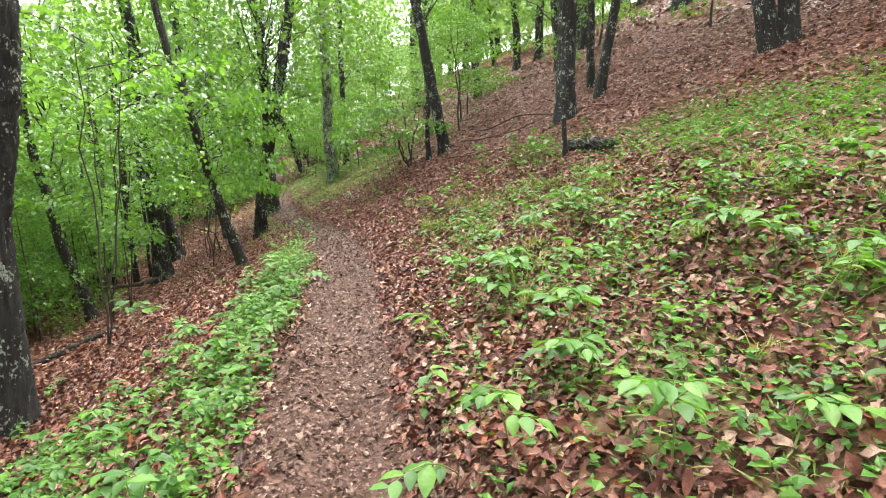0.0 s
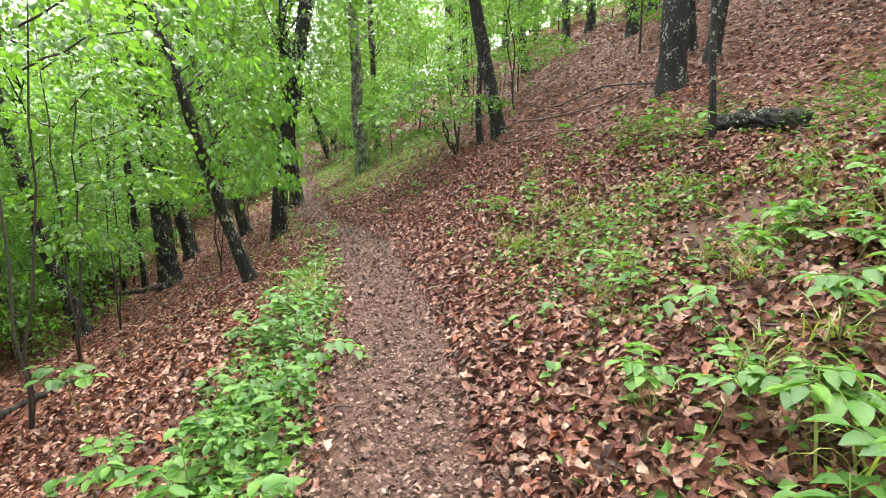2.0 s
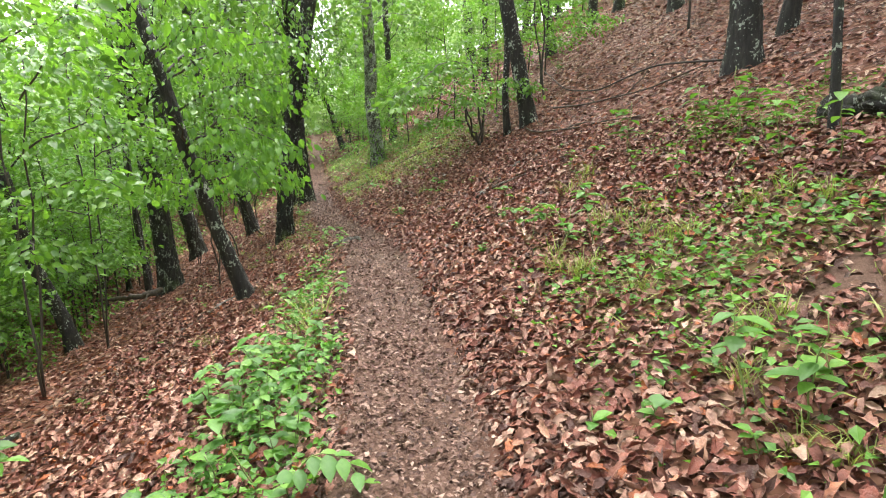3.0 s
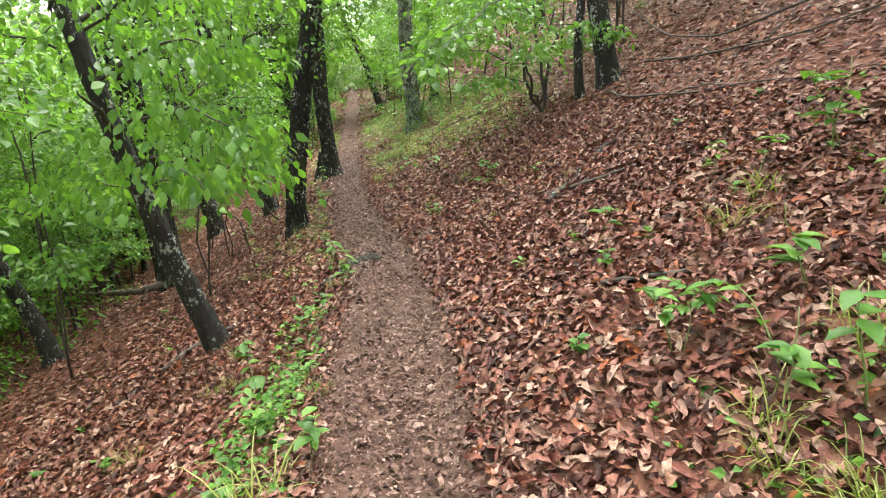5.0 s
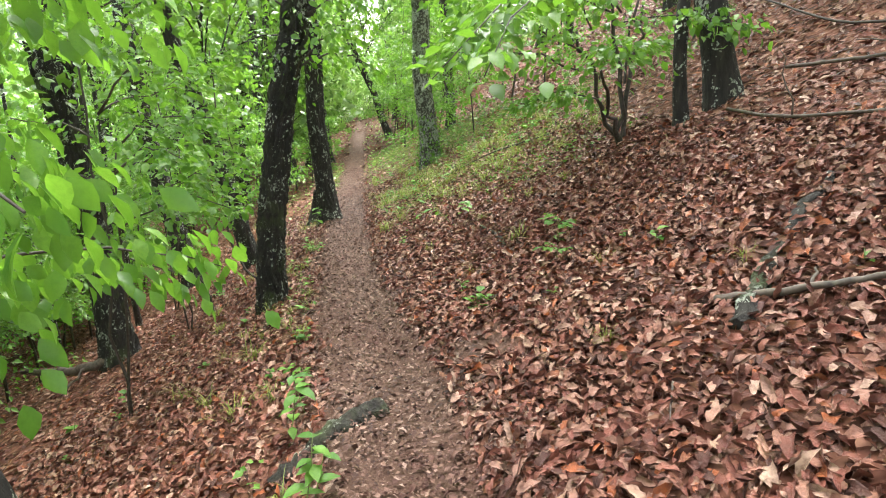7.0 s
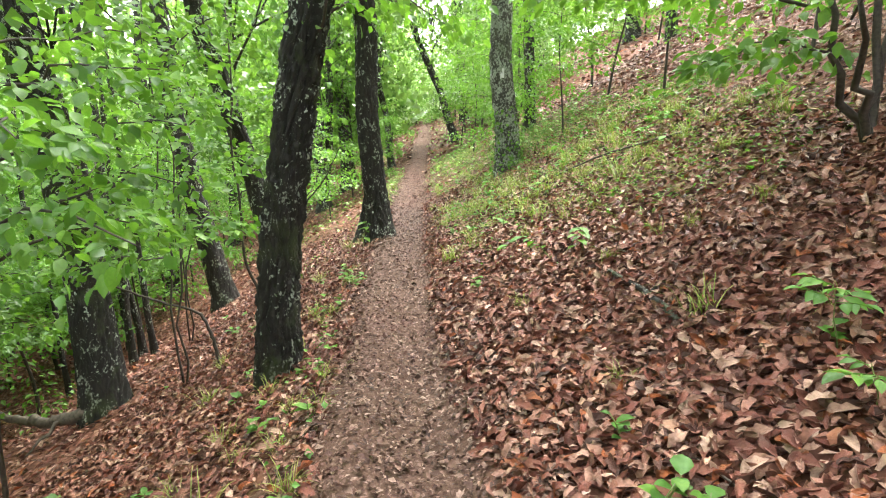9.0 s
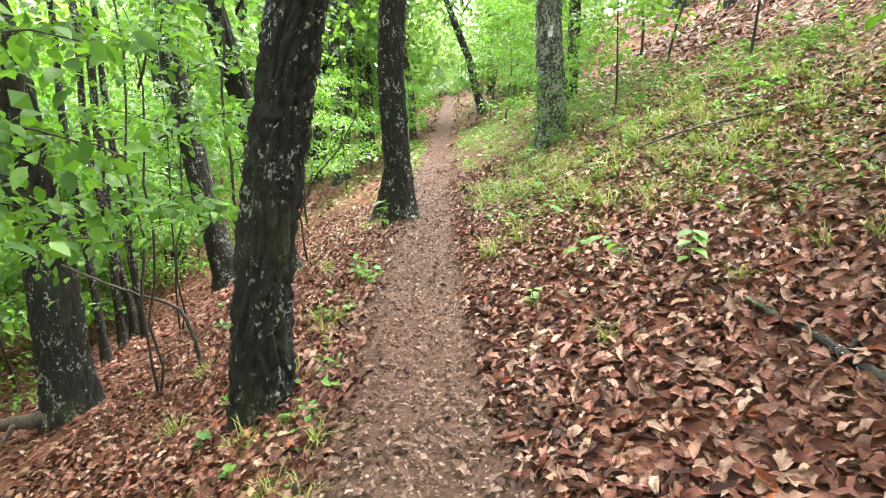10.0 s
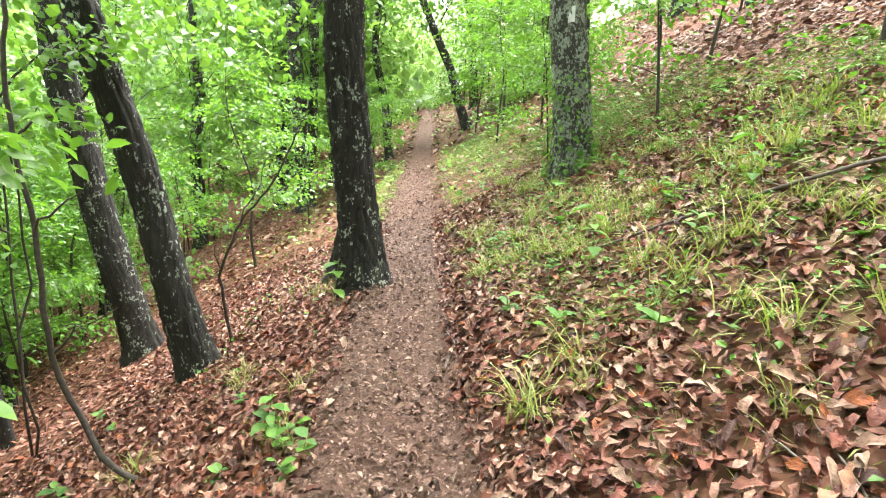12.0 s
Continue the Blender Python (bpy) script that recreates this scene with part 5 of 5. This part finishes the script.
shrub("young_tree", (-9.2, 19.4), "young tree with yellow-green leaves in front of leaning oaks", [(-9.0, 19.4, 1.6), (-9.4, 19.6, 2.8)],
      [((-9.0, 19.4, 0.9), (-7.9, 18.9, 1.3), 0.12, 0.011, 200, 0.09, 0.30), ((-9.0, 19.4, 1.4), (-8.0, 19.7, 1.9), 0.12, 0.011, 200, 0.09, 0.32), ((-9.1, 19.5, 1.9), (-8.2, 18.8, 2.4), 0.12, 0.011, 210, 0.09, 0.32), ((-9.1, 19.4, 0.3), (-9.6, 18.5, 0.4), 0.1, 0.011, 190, 0.09, 0.32),
       ((-9.2, 19.5, 0.9), (-10.2, 19.1, 1.1), 0.1, 0.011, 190, 0.09, 0.34), ((-9.3, 19.5, 2.2), (-8.4, 20.2, 2.8), 0.1, 0.011, 200, 0.09, 0.34)], 0.014)

# the bare bowed sapling and twigs below the path
def bare(name, label, pts, r, twigs=()):
    P = np.asarray(pts, float)
    s, t = np.linspace(0, 1, len(P)), np.linspace(0, 1, 30)
    L = np.stack([np.interp(t, s, P[:, k]) for k in range(3)], -1)
    for _ in range(2):
        L[1:-1] = (L[:-2] + 2 * L[1:-1] + L[2:]) / 4
    L[1:-1] += rng.normal(0, 0.006, (28, 3))
    e = thing(name, Vector(L[0]), label, "tree")
    part("stem", mesh_of("stem", *tube(L - L[0], np.linspace(r, r * 0.45, 30), 8), M_TWIG, True), e)
    for p, q, n in twigs:
        limb(e, p, q, 0.03, r * 0.4, n, 0.08, 0.16)
    return e


bare("bowed_sapling", "thin bare sapling bowed up from the slope", [(-6.62, 18.37, -0.86), (-6.9, 18.27, -0.63), (-7.11, 18.2, -0.07), (-7.1, 18.2, 0.63), (-7.17, 18.18, 1.29), (-7.1, 18.2, 1.9), (-7.2, 18.3, 2.8)], 0.02,
     [((-7.1, 18.2, 0.7), (-6.75, 18.3, 0.95), 0), ((-7.12, 18.2, 1.2), (-6.8, 18.4, 1.35), 6), ((-7.1, 18.2, 0.0), (-6.75, 18.35, 0.28), 0)])
bare("broken_sapling", "dead crooked sapling stem below the path", [(-7.05, 17.6, -1.3), (-7.1, 17.58, -0.86), (-7.21, 17.54, -0.55), (-7.68, 17.36, -0.41), (-8.19, 17.16, -0.18)], 0.022)
bare("thin_sapling", "thin forked sapling beside a leaning oak", [(-8.01, 20.76, -1.15), (-8.12, 20.73, -0.27), (-7.87, 20.81, 0.3), (-7.54, 20.91, 0.68), (-7.3, 21.0, 1.2)], 0.018, [((-8.1, 20.73, -0.2), (-8.5, 20.7, 0.5), 30), ((-7.87, 20.81, 0.3), (-7.7, 21.2, 1.0), 40)])

# ivy and a white blaze on the pale oak
def ivy_leaves(x, y, r, z0, z1, count, size, seed):
    q = np.random.default_rng(seed)
    a, z = q.uniform(0, 6.28, count), z0 + (z1 - z0) * q.random(count) ** 1.3
    rad = r + q.uniform(0.0, 0.10, count) * (1 - 0.5 * (z - z0) / (z1 - z0))
    lean = np.array([-0.03, -0.012])
    P = np.stack([rad * np.cos(a) + lean[0] * z, rad * np.sin(a) + lean[1] * z, z], -1)
    Dn = np.stack([np.cos(a) * 0.6, np.sin(a) * 0.6, q.normal(-0.5, 0.4, count)], -1)
    N = np.stack([np.cos(a), np.sin(a), 0 * a + 0.7], -1) + q.normal(0, 0.4, (count, 3))
    L = size * q.uniform(0.6, 1.2, count)
    return mesh_of("ivy", *leaves(P, Dn, N, L, L * 0.4, LEAF_MID), M_LEAF_UNDER)


part("ivy", ivy_leaves(0, 0, 0.21, 0.0, 1.15, 520, 0.07, 5), ivy_tree, "climbing ivy round the foot of the trunk")
a = np.linspace(-2.0, -1.55, 6)
BL = np.array([(0.212 * math.cos(t) - 0.05, 0.212 * math.sin(t) - 0.02, z + 0.012 * math.sin(7 * t + z * 20)) for z in (1.60, 1.66, 1.72, 1.78) for t in a])
BF = np.array([(j * 6 + i, j * 6 + i + 1, j * 6 + i + 7, j * 6 + i + 6) for j in range(3) for i in range(5)])
part("blaze", mesh_of("blaze", BL, BF, M_PAINT, True), ivy_tree, "small white painted trail blaze")

# single leaves along the uphill edge of the path
DEAD = [mesh_of("fallen_leaf", *leaves([(-0.06, 0, 0)], [(1, 0, 0)], [(0.1 * k, 0.15, 1)], 0.075 + 0.008 * k, 0.016 + 0.002 * k, LEAF_LOBED if k % 2 else LEAF_ROLLED), M_DEAD, True) for k in range(6)]
for k in range(220):
    y, d = rng.uniform(9.0, 19.0), rng.uniform(0.36, 1.5)
    x, y = at_trail(y, d)
    o = part("fallen_leaf", DEAD[k % 6], ground)
    o.matrix_world = Matrix.Translation(on_ground(x, y, -0.035)) @ Euler((rng.normal(0.25, 0.35), rng.normal(-0.35, 0.35), rng.uniform(0, 6.28))).to_matrix().to_4x4()
